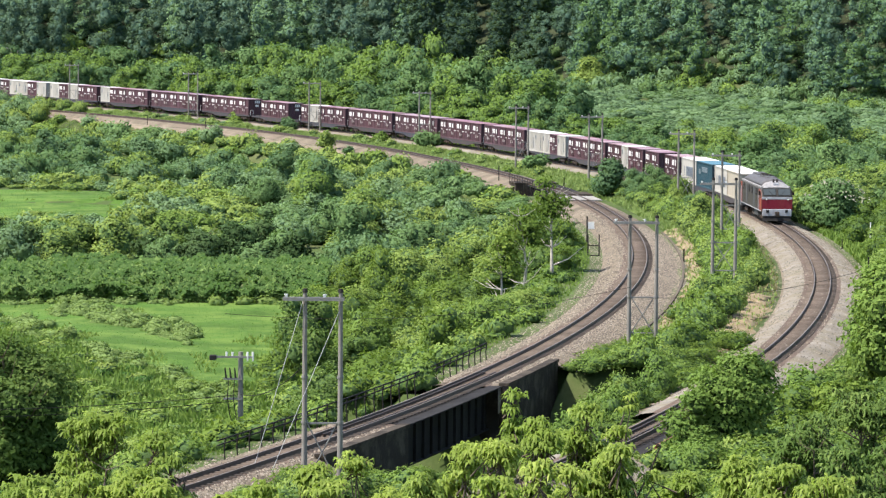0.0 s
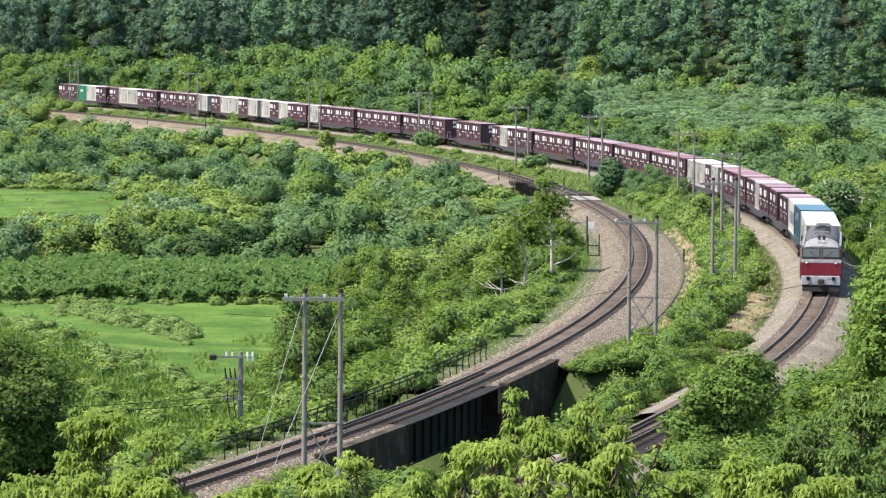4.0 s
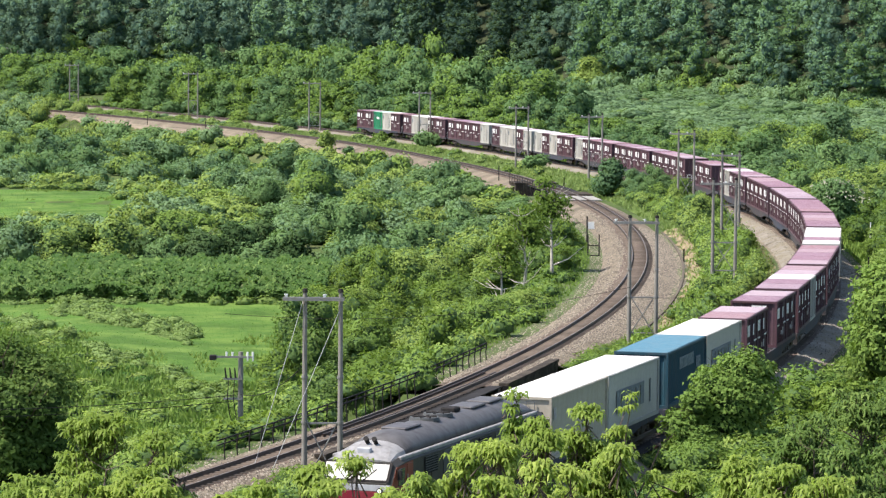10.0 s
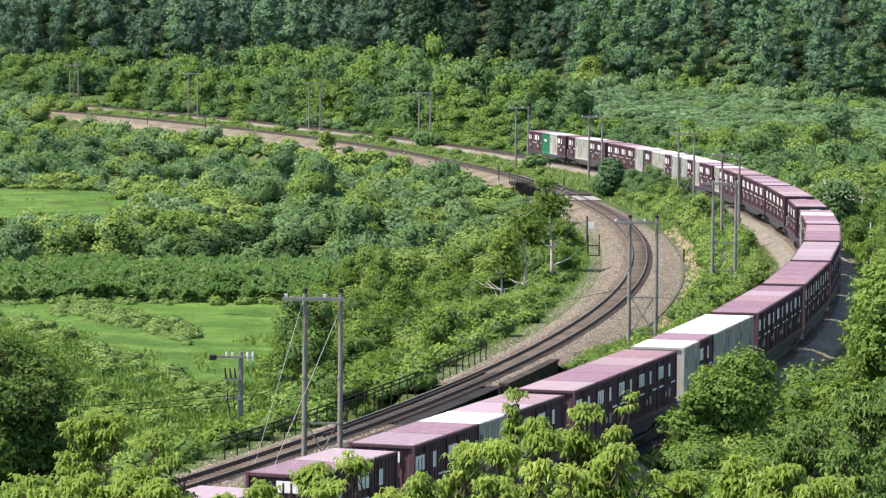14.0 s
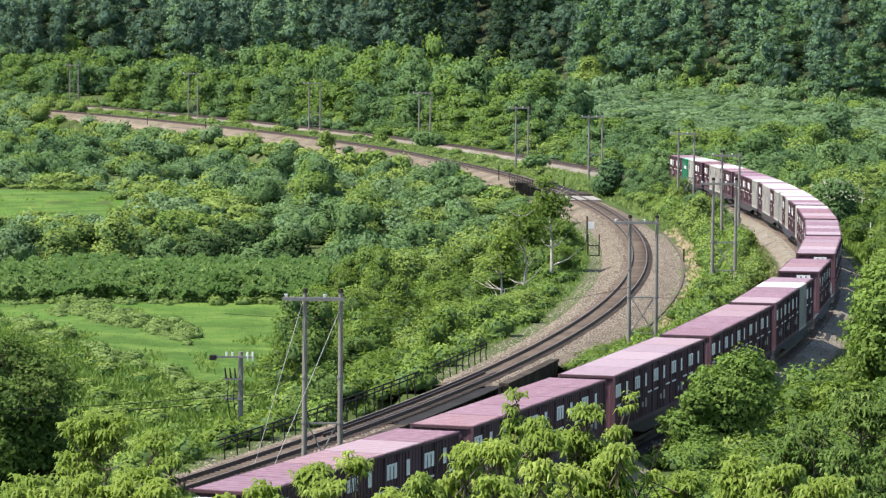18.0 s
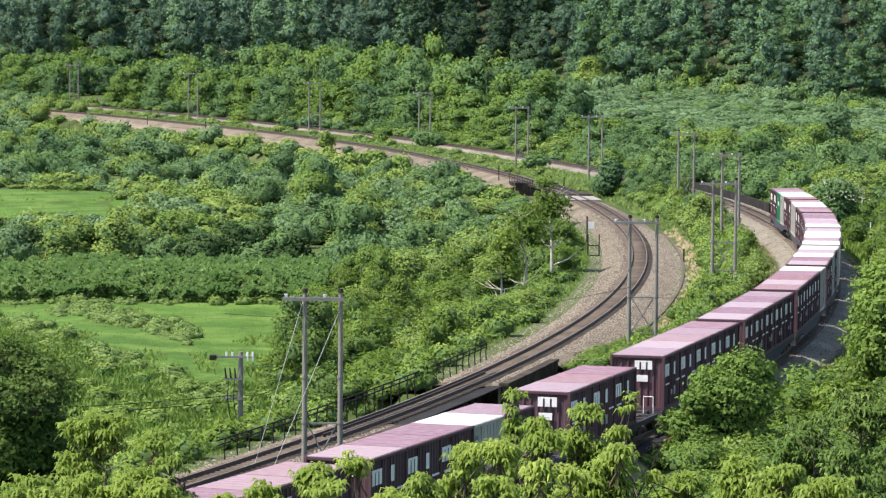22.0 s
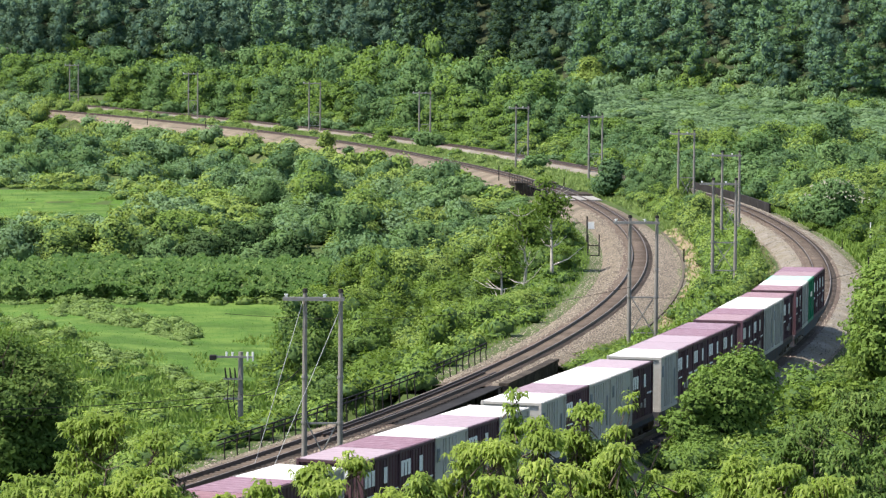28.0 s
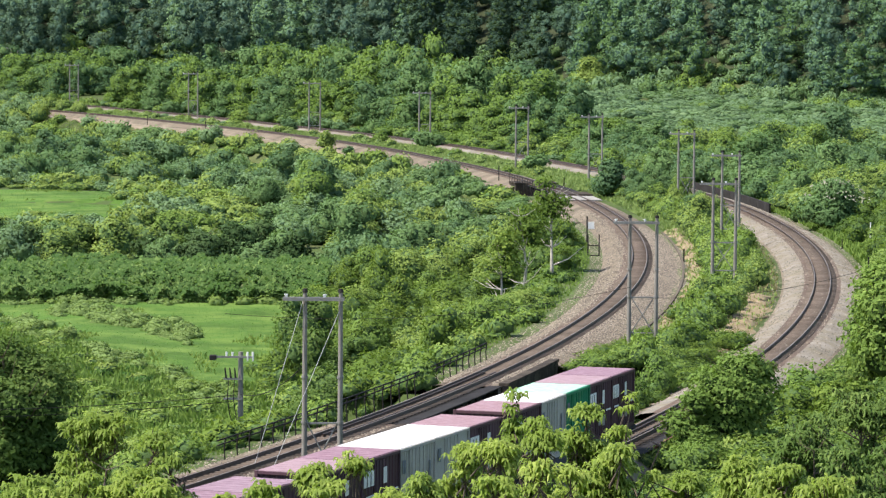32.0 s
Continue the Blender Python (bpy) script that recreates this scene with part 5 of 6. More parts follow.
def grass_cover():
    """Grass on the meadows and the verges, in tufts of blades."""
    rng = np.random.RandomState(8)

    def tufts(x, y, size, material, name, label):
        n = len(x)
        d = np.stack([rng.normal(size=n) * 0.35, rng.normal(size=n) * 0.35, np.ones(n)], 1) * (size * rng.uniform(0.6, 1.3, n))[:, None]
        a = rng.uniform(0, 6.28, n)
        w = np.stack([np.cos(a), np.sin(a), np.zeros(n)], 1) * (size * 0.34)
        c = np.stack([x, y, ground_z(x, y) - 0.02], 1)
        v = np.stack([c - w, c + w, c + d], 1).reshape(-1, 3)
        tagged(raw(name, v, np.arange(3 * n).reshape(-1, 3), material), label, "grass", kind="stuff")

    x, y = rng.uniform(-56, -9, 90000), rng.uniform(229, 464, 90000)
    k = meadow(x, y)
    x, y = x[k], y[k]
    rough = (wave(x, y, 16, 13) + 0.6 * wave(x, y, 5, 14) > 0.8) | (y < 239 + (-13.5 - x) * 2.3 + 4 * wave(x, y, 7, 32))
    tufts(x[~rough], y[~rough], 0.12, L_GRASS, "meadow_grass", "bright green mown meadow grass")
    tufts(x[rough], y[rough], 0.30, L_LIME, "rough_grass", "rough pale green weeds in the meadow")
    x, y = rng.uniform(-38, -6, 42000), rng.uniform(196, 299, 42000)
    k = ~meadow(x, y) & (line_l.gap(x, y)[0] < -9) & ((y < 255) | (x < -9.5))
    tufts(x[k], y[k], 0.42, L_BRIGHT, "rough_grass", "rough light green grass below the meadow")
    # verges and the strip between the lines, sown along the tracks
    def sown(line, s0, s1, side0, side1, n):
        q, o = rng.uniform(s0, s1, n), rng.uniform(side0, side1, n)
        i = [np.interp(q, line.s, a) for a in (line.x, line.y, line.tx, line.ty)]
        return i[0] - o * i[3], i[1] + o * i[2]

    x, y = sown(line_l, -330, 195, 3.7, 13.0, 70000)
    gr, gl = line_r.gap(x, y)[0], line_l.gap(x, y)[0]
    k = (gl > 3.7) & (gr < -3.3) & (brook_gap(x, y) > 5)
    dry = ((gr > -6.6 + 0.8 * wave(x, y, 12, 21)) | (gl < 4.6 + 0.7 * wave(x, y, 9, 22))) & (y < 330)
    some = rng.uniform(0, 1, len(x))
    tufts(x[k & ~dry], y[k & ~dry], 0.32, L_VERGE, "verge_grass", "light green grass between the two tracks")
    tufts(x[k & dry & (some < 0.6)], y[k & dry & (some < 0.6)], 0.2, L_DRY, "dry_grass", "dry tan grass along the ballast")
    tufts(x[k & dry & (some > 0.75)], y[k & dry & (some > 0.75)], 0.3, L_VERGE, "verge_grass", "light green grass among the dry grass")
    x, y = sown(line_l, -330, 195, -8.5, -4.0, 20000)
    k = (line_r.gap(x, y)[0] < -4) & (brook_gap(x, y) > 5) & ((y < 395) | (line_l.gap(x, y)[0] < -5.6 + 0.5 * wave(x, y, 8, 41)))
    tufts(x[k], y[k], 0.22, L_BRIGHT, "bank_grass", "long grass on the embankment shoulder")
    x, y = sown(line_r, -360, -55, -5.2, -2.2, 15000)
    k = (line_l.gap(x, y)[0] > 3.2) & (brook_gap(x, y) > 6)
    tufts(x[k], y[k], 0.42, L_VERGE, "verge_grass", "light green grass before the far outer track")
    x, y = sown(line_r, 10, 120, -1.75, -1.15, 2600)
    k = wave(x, y, 5, 51) > 0.35
    tufts(x[k], y[k], 0.2, L_BRIGHT, "ballast_weeds", "small weeds at the edge of the trackbed")
    x, y = sown(line_r, -200, 150, 3.6, 8.0, 22000)
    tufts(x, y, 0.45, L_BRIGHT, "bank_grass", "long grass on the hill side of the outer track")


grass_cover()


# ---- single trees ----
def limbs(rng, height, width, r0, count, lean=0.05):
    """A trunk that tapers and bends, with limbs forking from it; also the points at the limbs' ends."""
    bm = bmesh.new()
    tips = []
    p, d, r = Vector((0, 0, -0.4)), Vector((rng.normal() * lean, rng.normal() * lean, 1)).normalized(), r0
    seg = height * 0.17
    for k in range(5):
        q = p + d * seg
        rod(bm, p, q, r, r * 0.80, 7)
        p, r = q, r * 0.80
        d = (d + Vector((rng.normal() * 0.12, rng.normal() * 0.12, 0.1))).normalized()
        for j in range(max(1, count // 5)):
            if k == 0 and rng.uniform() < 0.5:
                continue
            a = rng.uniform(0, 6.28)
            ln = width * rng.uniform(0.28, 0.5) * (1.1 - 0.12 * k)
            e = p + Vector((math.cos(a) * ln, math.sin(a) * ln, ln * rng.uniform(0.3, 0.8)))
            m = (p + e) / 2 + Vector((0, 0, -0.1 * ln))
            rod(bm, p, m, r * 0.5, r * 0.35, 5)
            rod(bm, m, e, r * 0.35, r * 0.12, 5)
            tips.append(e)
    tips.append(p)
    return bm, tips


def tree(kind, label, x, y, width, height, material, size, cover=1.3, count=14, base=0.15, seed=0, bark=None, sink=0.0, taper_to=0.45, lob=(0.20, 0.34)):
    """A broadleaved tree: trunk with limbs, and a crown of leaf masses."""
    rng = np.random.RandomState(seed)
    top = empty(kind, label, "tree")
    bm, tips = limbs(rng, height, width, 0.05 * height ** 0.9 * 0.5, 25 if bark else 10)
    part("trunk", bm, bark or M_BARK, top)
    v, f, i, nv = plant_mesh(rng, width, height, count, size, cover, base, taper_to, lob, 0.6, 1.0 if y < 300 else 0.5, 0.25 if bark else 0.70)
    raw("crown", v, f, [material, L_SHADECORE if y < 300 else L_CORE], top, i, nv)
    top.location = (x, y, float(ground_z(x, y)) - sink)
    return top


def whorl_leaves(rng, tips, dirs, leaf_len, per):
    """Drooping compound leaves spreading from each shoot tip, each a folded blade of two halves, two joints long."""
    vs, fs, o = [], [], 0
    for t, dr in zip(tips, dirs):
        a0 = rng.uniform(0, 6.28)
        m = per + rng.randint(-2, 3)
        for k in range(m):
            a = a0 + k * 6.28 / m + rng.normal() * 0.2
            out = np.array([math.cos(a), math.sin(a), 0.0])
            el = rng.uniform(-0.3, 0.8)
            ln = leaf_len * rng.uniform(0.7, 1.25)
            p1 = t + (out * 0.55 + UP * 0.45 * el) * ln
            p2 = p1 + (out * rng.uniform(0.12, 0.42) - UP * rng.uniform(0.25, 0.75)) * ln
            s = np.cross(out, UP) * ln * rng.uniform(0.10, 0.17)
            drop = UP * ln * 0.05
            vs += [t, p1 + s - drop, p1, p1 - s - drop, p2]
            fs += [(o, o + 1, o + 2), (o, o + 2, o + 3), (o + 1, o + 4, o + 2), (o + 2, o + 4, o + 3)]
            o += 5
    return np.array(vs), np.array(fs)


def pinnate_tree(kind, label, x, y, width, height, material, seed, shoots=330, leaf_len=0.34, base=0.25, top_z=None):
    """A tree with long drooping compound leaves in rosettes at its shoot tips."""
    rng = np.random.RandomState(seed)
    top = empty(kind, label, "tree")
    bm, tips = limbs(rng, height * 0.95, width, 0.024 * height * 0.5, 20)
    lb = lobes_for(rng, width, height, 10, base, 0.5, (0.19, 0.33))
    c, d = lobe_points(rng, lb, shoots)
    part("trunk", bm, M_BARK, top)
    bm = bmesh.new()
    for q, dd in list(zip(c, d))[::3]:
        rod(bm, Vector(q), Vector(q - dd * 0.9 - UP * 0.5), 0.012, 0.03, 4)
    tagged(part("twig_growth", bm, M_BARK, top), kind="stuff")
    inner_c, inner_d = lobe_points(rng, [(a, b, cc, r * 0.72, fl) for a, b, cc, r, fl in lb], shoots // 2)
    v, f = whorl_leaves(rng, np.concatenate([c, inner_c]), np.concatenate([d, inner_d]), leaf_len, 9)
    raw("crown", v, f, material, top)
    top.location = (x, y, float(ground_z(x, y)) if top_z is None else top_z)
    return top


tree("broadleaved_tree", "tall dark green tree standing in the valley", -22.0, 186, 8.4, 8.6, L_TREE, 0.22, 1.2, 22, 0.05, 21)
tree("broadleaved_tree", "smaller dark green tree beside a taller one", -25.5, 205, 6.0, 6.5, L_TREE, 0.22, 1.4, 14, 0.05, 22)
tree("rounded_bush", "large rounded green bush beside the outer track", 12.9, 164, 5.4, 6.3, L_BRIGHT, 0.18, 1.4, 22, 0.05, 23, taper_to=0.4)
tree("rounded_bush", "lower green bush leaning over the outer track", 10.9, 162.6, 3.2, 3.6, L_BRIGHT, 0.18, 1.4, 12, 0.05, 35, taper_to=0.5)
tree("broadleaved_tree", "bright layered tree beside the outer track", 23.4, 190, 7.5, 7.4, L_BRIGHT, 0.24, 1.4, 18, 0.05, 24)
tree("broadleaved_tree", "bright green tree on the hill side of the curve", 25.0, 205, 6.5, 5.6, L_BRIGHT, 0.24, 1.4, 14, 0.05, 25)
tree("rounded_bush", "green bush at the foot of a layered tree", 18.6, 172, 4.4, 3.0, L_NEAR, 0.22, 1.4, 12, 0.05, 26)
tree("rounded_bush", "dark green bush hiding the outer track", 17.6, 392, 4.4, 4.2, L_DARK, 0.30, 1.4, 14, 0.05, 27)
def flowering_shrub(label, x, y, width, height, material, seed, heads):
    """A shrub whose upper crown carries flat cream flower heads."""
    rng = np.random.RandomState(seed)
    top = tree("flowering_shrub", label, x, y, width, height, material, 0.30 if y > 300 else 0.2, 1.3, 14, 0.05, seed)
    a, t = rng.uniform(0, 6.28, heads), rng.uniform(0.25, 1.35, heads)
    c = np.stack([np.cos(a) * np.cos(t) * width * 0.5, np.sin(a) * np.cos(t) * width * 0.5, height * (0.36 + 0.56 * np.sin(t))], 1) + rng.normal(size=(heads, 3)) * 0.12
    c = np.repeat(c, 5, 0) + rng.normal(size=(heads * 5, 3)) * 0.13
    v, f = leaf_tris(c, np.tile((0.0, -0.5, 1.0), (len(c), 1)) + rng.normal(size=c.shape) * 0.3, 0.22, rng)
    tagged(raw("flower_heads", v, f, M_FLOWER, top), "cream white flower heads", kind="stuff")


flowering_shrub("grey-green shrub with whitish flower heads", 35.5, 338, 6.5, 5.0, L_BUSH, 28, 42)
flowering_shrub("small shrub with white flower heads in the thicket", 0.4, 262, 2.4, 3.4, L_NEAR, 36, 22)
tree("broadleaved_tree", "rounded bright green tree behind the twin poles", 36.6, 430, 7.5, 6.0, L_BUSH, 0.32, 1.3, 14, 0.05, 33)
tree("broadleaved_tree", "grey-green tree standing in bamboo grass", 49.7, 474, 5.8, 6.0, L_DARK, 0.34, 1.0, 12, 0.05, 34)
tree("broadleaved_tree", "pale yellow-green tree before the dark forest", 29.0, 735, 9.0, 7.5, L_LIME, 0.5, 1.2, 12, 0.1, 29)
tree("rounded_bush", "dark rounded tree in the valley", -43.5, 540, 6.0, 4.0, L_DARK, 0.40, 1.3, 12, 0.05, 30)
tree("rounded_bush", "dark rounded tree in the valley", -50.5, 535, 4.6, 4.4, L_DARK, 0.40, 1.3, 12, 0.05, 31)
tree("rounded_bush", "dark rounded tree in the valley", -56.0, 525, 4.6, 5.6, L_DARK, 0.40, 1.3, 12, 0.05, 32)
for k, (x, y, w, h, m) in enumerate(((-24.0, 572, 3.4, 2.6, L_DARK), (-16.0, 512, 3.0, 2.9, L_LIME), (-12.4, 489, 2.6, 2.6, L_DARK), (-1.9, 515, 4.6, 2.2, L_BUSH), (-46.0, 628, 4.6, 2.4, L_BUSH), (-33.0, 596, 3.2, 2.2, L_BRIGHT), (-9.0, 533, 2.6, 1.9, L_BRIGHT), (10.8, 449, 3.6, 0.9, L_BUSH), (-54.0, 640, 4.0, 2.2, L_BRIGHT))):
    tree("rounded_bush", "small bush on the grassy strip beside the rails", x, y, w, h, m, 0.34, 1.2, 8, 0.05, 200 + k)
HEDGE = ((-42.5, 5.2, 4.6), (-39.5, 5.0, 4.3), (-36.6, 4.8, 4.5), (-33.6, 4.6, 4.4), (-27.6, 3.4, 3.4), (-25.2, 4.6, 4.3), (-22.0, 5.0, 4.5), (-19.2, 5.0, 4.4), (-16.6, 4.8, 4.4), (-14.0, 3.8, 3.4))
for k, (x, w, h) in enumerate(HEDGE):
    tree("hedgerow_tree", "dark-leaved tree in the row behind the leafy plot", x, 343 + (k % 3) * 2.0, w * 1.15, h, L_HEDGE, 0.30, 1.2, 14, 0.05, 40 + k)
for k, (x, y, h) in enumerate(((6.2, 279, 6.4), (8.3, 282, 6.8), (4.4, 275, 5.2))):
    tree("pale_trunked_tree", "sparse tree with pale bare limbs above the shrubs", x, y, 4.6, h + 1.2, L_NEAR, 0.24, 0.55, 9, 0.62, 60 + k, M_PALEBARK)

# young walnuts before the railway: x, y, crown width, height
WALNUTS = [(-12.5, 112, 3.4, 7.2), (-11.3, 122, 3.3, 7.1), (-9.1, 118, 2.5, 6.9), (-10.7, 106, 3.4, 7.0), (-8.8, 106, 3.3, 7.0), (-3.0, 118, 2.1, 6.3), (-1.4, 116, 2.0, 6.3), (0.7, 122, 1.7, 6.5), (1.6, 116, 2.0, 6.6),
           (3.3, 122, 1.8, 6.5), (4.8, 124, 2.2, 6.7), (5.0, 112, 2.4, 6.6), (3.3, 110, 2.6, 6.9), (6.3, 112, 1.7, 5.8), (7.5, 114, 2.3, 5.6), (9.2, 116, 2.6, 5.3), (10.2, 112, 2.3, 5.9)]
EDGE_WALNUTS = [(-2.8, 102, 2.4, 7.2), (1.9, 102, 2.7, 7.3), (7.4, 104, 3.0, 6.7), (10.6, 104, 3.3, 6.7), (-11.0, 100, 3.1, 7.5), (-5.1, 110, 1.8, 6.2), (-4.1, 114, 1.5, 6.3), (-0.4, 110, 1.7, 6.5)]
for k, (x, y, w, h) in enumerate(WALNUTS + EDGE_WALNUTS):
    pinnate_tree("walnut_sapling", "young tree with bright drooping compound leaves", x, y, w * 1.15, h, L_FRONT, 80 + k, int(72 * w + 34 * w * w), 0.34, 0.40 if w < 2.3 else 0.3)
for k, (x, y, w, h) in enumerate(((-6.6, 112, 0.9, 6.0), (2.4, 126, 1.3, 7.2), (6.2, 126, 1.3, 6.9))):
    pinnate_tree("walnut_sapling", "slender young tree with bright drooping compound leaves", x, y, w, h, L_FRONT, 140 + k, 60, 0.36, 0.6)
for k, (x, y, w, h) in enumerate(((13.0, 132, 3.2, 5.6), (15.5, 136, 3.6, 5.7), (12.9, 118, 4.0, 5.3), (15.6, 126, 3.6, 5.6))):
    pinnate_tree("drooping_tree", "green tree with hanging compound leaves", x, y, w * 1.15, h, L_TREE, 110 + k, 330, 0.34)


# ---- bridges, walls and fences ----
def along(line, s0, s1, outline, step=2.0):
    """A closed outline (side, up) carried along a line, closed at both ends."""
    ss = list(np.arange(s0, s1, step)) + [s1]
    bm = bmesh.new()
    rings = [[bm.verts.new(line.at(s, a, b)) for a, b in outline] for s in ss]
    n = len(outline)
    for p, q in zip(rings, rings[1:]):
        for k in range(n):
            j = (k + 1) % n
            bm.faces.new((p[k], p[j], q[j], q[k]))
    bm.faces.new(rings[0])
    bm.faces.new(rings[-1][::-1])
    bmesh.ops.recalc_face_normals(bm, faces=bm.faces)
    return bm


def rect(a0, a1, b0, b1):
    return [(a0, b0), (a1, b0), (a1, b1), (a0, b1)]


def girder_bridge(line, s0, s1, deep, label):
    top = empty("girder_bridge", label, "bridge")
    for side in (-1.0, 1.0):
        g = part("girder", along(line, s0 - 0.6, s1 + 0.6, [(side - 0.2, -0.3), (side + 0.2, -0.3), (side + 0.2, -0.36), (side + 0.03, -0.38), (side + 0.03, -deep + 0.08),
                 (side + 0.2, -deep + 0.06), (side + 0.2, -deep), (side - 0.2, -deep), (side - 0.2, -deep + 0.06), (side - 0.03, -deep + 0.08), (side - 0.03, -0.38), (side - 0.2, -0.36)]), M_STEEL, top, "dark riveted plate girder")
        for s in np.arange(s0 + 0.4, s1, 1.5):
            part("stiffener", along(line, s, s + 0.1, rect(side - 0.17, side + 0.17, -deep + 0.06, -0.36), 0.1), M_STEEL, g)
    for s in np.arange(s0 + 1, s1, 3.0):
        part("cross_beam", along(line, s, s + 0.25, rect(-0.96, 0.96, -0.75, -0.42), 0.25), M_STEEL, top)
    part("walkway", along(line, s0, s1, rect(1.3, 2.0, -0.22, -0.16)), M_STEEL, top, "dark steel walkway plates")
    for side in (-0.30, 0.30):
        part("guard_rail", along(line, s0 - 6, s1 + 6, rect(side - 0.04, side + 0.04, -0.15, -0.04)), M_RAIL, top)
    return top


def abutment(line, s0, s1, side0, side1, deep, label, top_z=-0.06):
    top = empty("abutment", label, "abutment", kind="structure")
    part("wing_wall", along(line, s0, s1, rect(side0, side1, -deep, top_z - 0.16), 2.0), M_CONC, top)
    part("coping", along(line, s0 - 0.06, s1 + 0.06, rect(min(side0, side1) - 0.06, max(side0, side1) + 0.06, top_z - 0.156, top_z), 2.0), M_CONC, top)
    return top


girder_bridge(line_l, 150, 168, 2.5, "dark steel girder bridge carrying the inner track over a brook")
girder_bridge(line_r, 158, 175, 1.6, "dark steel girder bridge carrying the outer track over a brook")
girder_bridge(line_l, -70, -52, 1.5, "small dark girder bridge carrying the inner track")
for a, b in ((136, 149.4), (168.7, 181)):
    abutment(line_l, a, b, 1.75, 2.15, 3.8, "weathered concrete wing wall beside the inner track")
for a, b in ((147, 149.4), (168.7, 171)):
    abutment(line_l, a, b, -2.3, 1.7, 5.4, "stained concrete bridge abutment", -0.45)
for a, b in ((154, 157.4), (175.7, 179)):
    abutment(line_r, a, b, -1.5, 1.5, 5.4, "stained concrete bridge abutment", -0.45)
for a, b in ((-75, -70.7), (-51.3, -46)):
    abutment(line_l, a, b, -2.4, 2.3, 5.2, "pale concrete bridge abutment")


def railing(line, s0, s1, side, step, height, label, bow=0.0):
    """A steel railing: posts, a top rail and a middle rail."""
    top = empty("railing", label, "railing")
    for s in np.arange(s0, s1 + 0.1, step):
        bm = bmesh.new()
        o = -1 if side < 0 else 1
        p = [line.at(s, side, -0.75), line.at(s, side + o * bow, height * 0.35 - 0.2), line.at(s, side, height)]
        for a, b in zip(p, p[1:]):
            rod(bm, a, b, 0.035, sides=6)
        bmesh.ops.remove_doubles(bm, verts=bm.verts, dist=0.02)
        part("post", bm, M_STEEL, top)
    for z in (height, height * 0.52):
        part("rail", along(line, s0, s1, [(side + 0.035 * math.cos(a), z + 0.035 * math.sin(a)) for a in np.linspace(0, 6.28, 7)[:-1]]), M_STEEL, top)
    return top


railing(line_l, 133, 182, -2.45, 1.6, 0.45, "dark iron railing with bowed posts along the bridge", 0.06)
railing(line_l, -76, -40, -2.3, 1.9, 0.75, "rusty iron railing on the small bridge")

wall = empty("retaining_wall", "dark low wall on the hill side of the outer track", "wall", kind="structure")
for a in np.arange(-82, -31, 4.0):
    part("panel", along(line_r, a, a + 3.9, rect(2.9, 3.1, -0.9, 0.2), 2.0), M_WALL, wall)

trough = empty("cable_trough", "pale concrete cable trough along the gravel", "cable trough", kind="structure")
for a in np.arange(8, 133, 3.0):
    part("trough_lid", along(line_l, a, a + 2.96, rect(3.28, 3.46, -0.85, -0.64), 2.96), M_TROUGH, trough)

plates = empty("level_boards", "sun-bleached boards laid between the rails by the small bridge", "boards", kind="structure")
for k, a in enumerate(np.arange(-43, -36, 1.9)):
    for side in (-1.35, 0.0, 1.35):
        part("board", along(line_l, a, a + 1.8, rect(side - (0.42 if side == 0 else 0.6), side + (0.42 if side == 0 else 0.6), -0.16, -0.06), 0.9), M_BOARD, plates)

pipe = empty("service_pipe", "rusty red pipe rail beside the outer bridge", "pipe")
for s in (161.0, 165.0, 169.0, 173.0):
    bm = bmesh.new()
    rod(bm, line_r.at(s, 2.25, -1.2), line_r.at(s, 2.25, 0.05), 0.05, sides=8)
    part("post", bm, M_REDPIPE, pipe)
part("rail", along(line_r, 160.5, 173.5, [(2.25 + 0.06 * math.cos(a), 0.05 + 0.06 * math.sin(a)) for a in np.linspace(0, 6.28, 7)[:-1]]), M_REDPIPE, pipe)


def bare_path(line, s0, s1, side0, side1, label, material=None, name="bare_path"):
    """A strip of trodden soil lying on the ground, with ragged edges."""
    ss, n = np.arange(s0, s1, 0.75), 7
    v = []
    for q in ss:
        for k in range(n):
            t = k / (n - 1)
            o = side0 + (side1 - side0) * t + 0.5 * math.sin(q * 0.37 + k) * (1 if k in (0, n - 1) else 0.4) + 0.3 * math.sin(q * 1.1 + 2 * k)
            p = line.at(q, o, 0)
            v.append((p.x, p.y, 0))
    v = np.array(v)
    v[:, 2] = ground_z(v[:, 0], v[:, 1]) + np.tile([-0.40, 0.06, 0.11, 0.12, 0.11, 0.06, -0.40], len(ss))
    i = (np.arange(len(ss) - 1)[:, None] * n + np.arange(n - 1)[None, :]).ravel()
    tagged(raw(name, v, np.stack([i, i + 1, i + n + 1, i + n], 1), material or M_PATH), label, "slope" if material else "path", kind="structure")


bare_path(line_r, 78, 136, -5.8, -2.9, "trodden tan soil beside the outer track")
bare_path(line_l, -300, -76, -5.9, -2.9, "bare pale tan ballast slope below the inner track", M_SLOPE, "ballast_slope")
bare_path(line_l, -46, -4, -6.0, -2.9, "bare pale tan ballast slope below the inner track", M_SLOPE, "ballast_slope")
bare_path(line_l, 5, 135, 3.6, 5.4, "trodden tan soil beside the inner track")


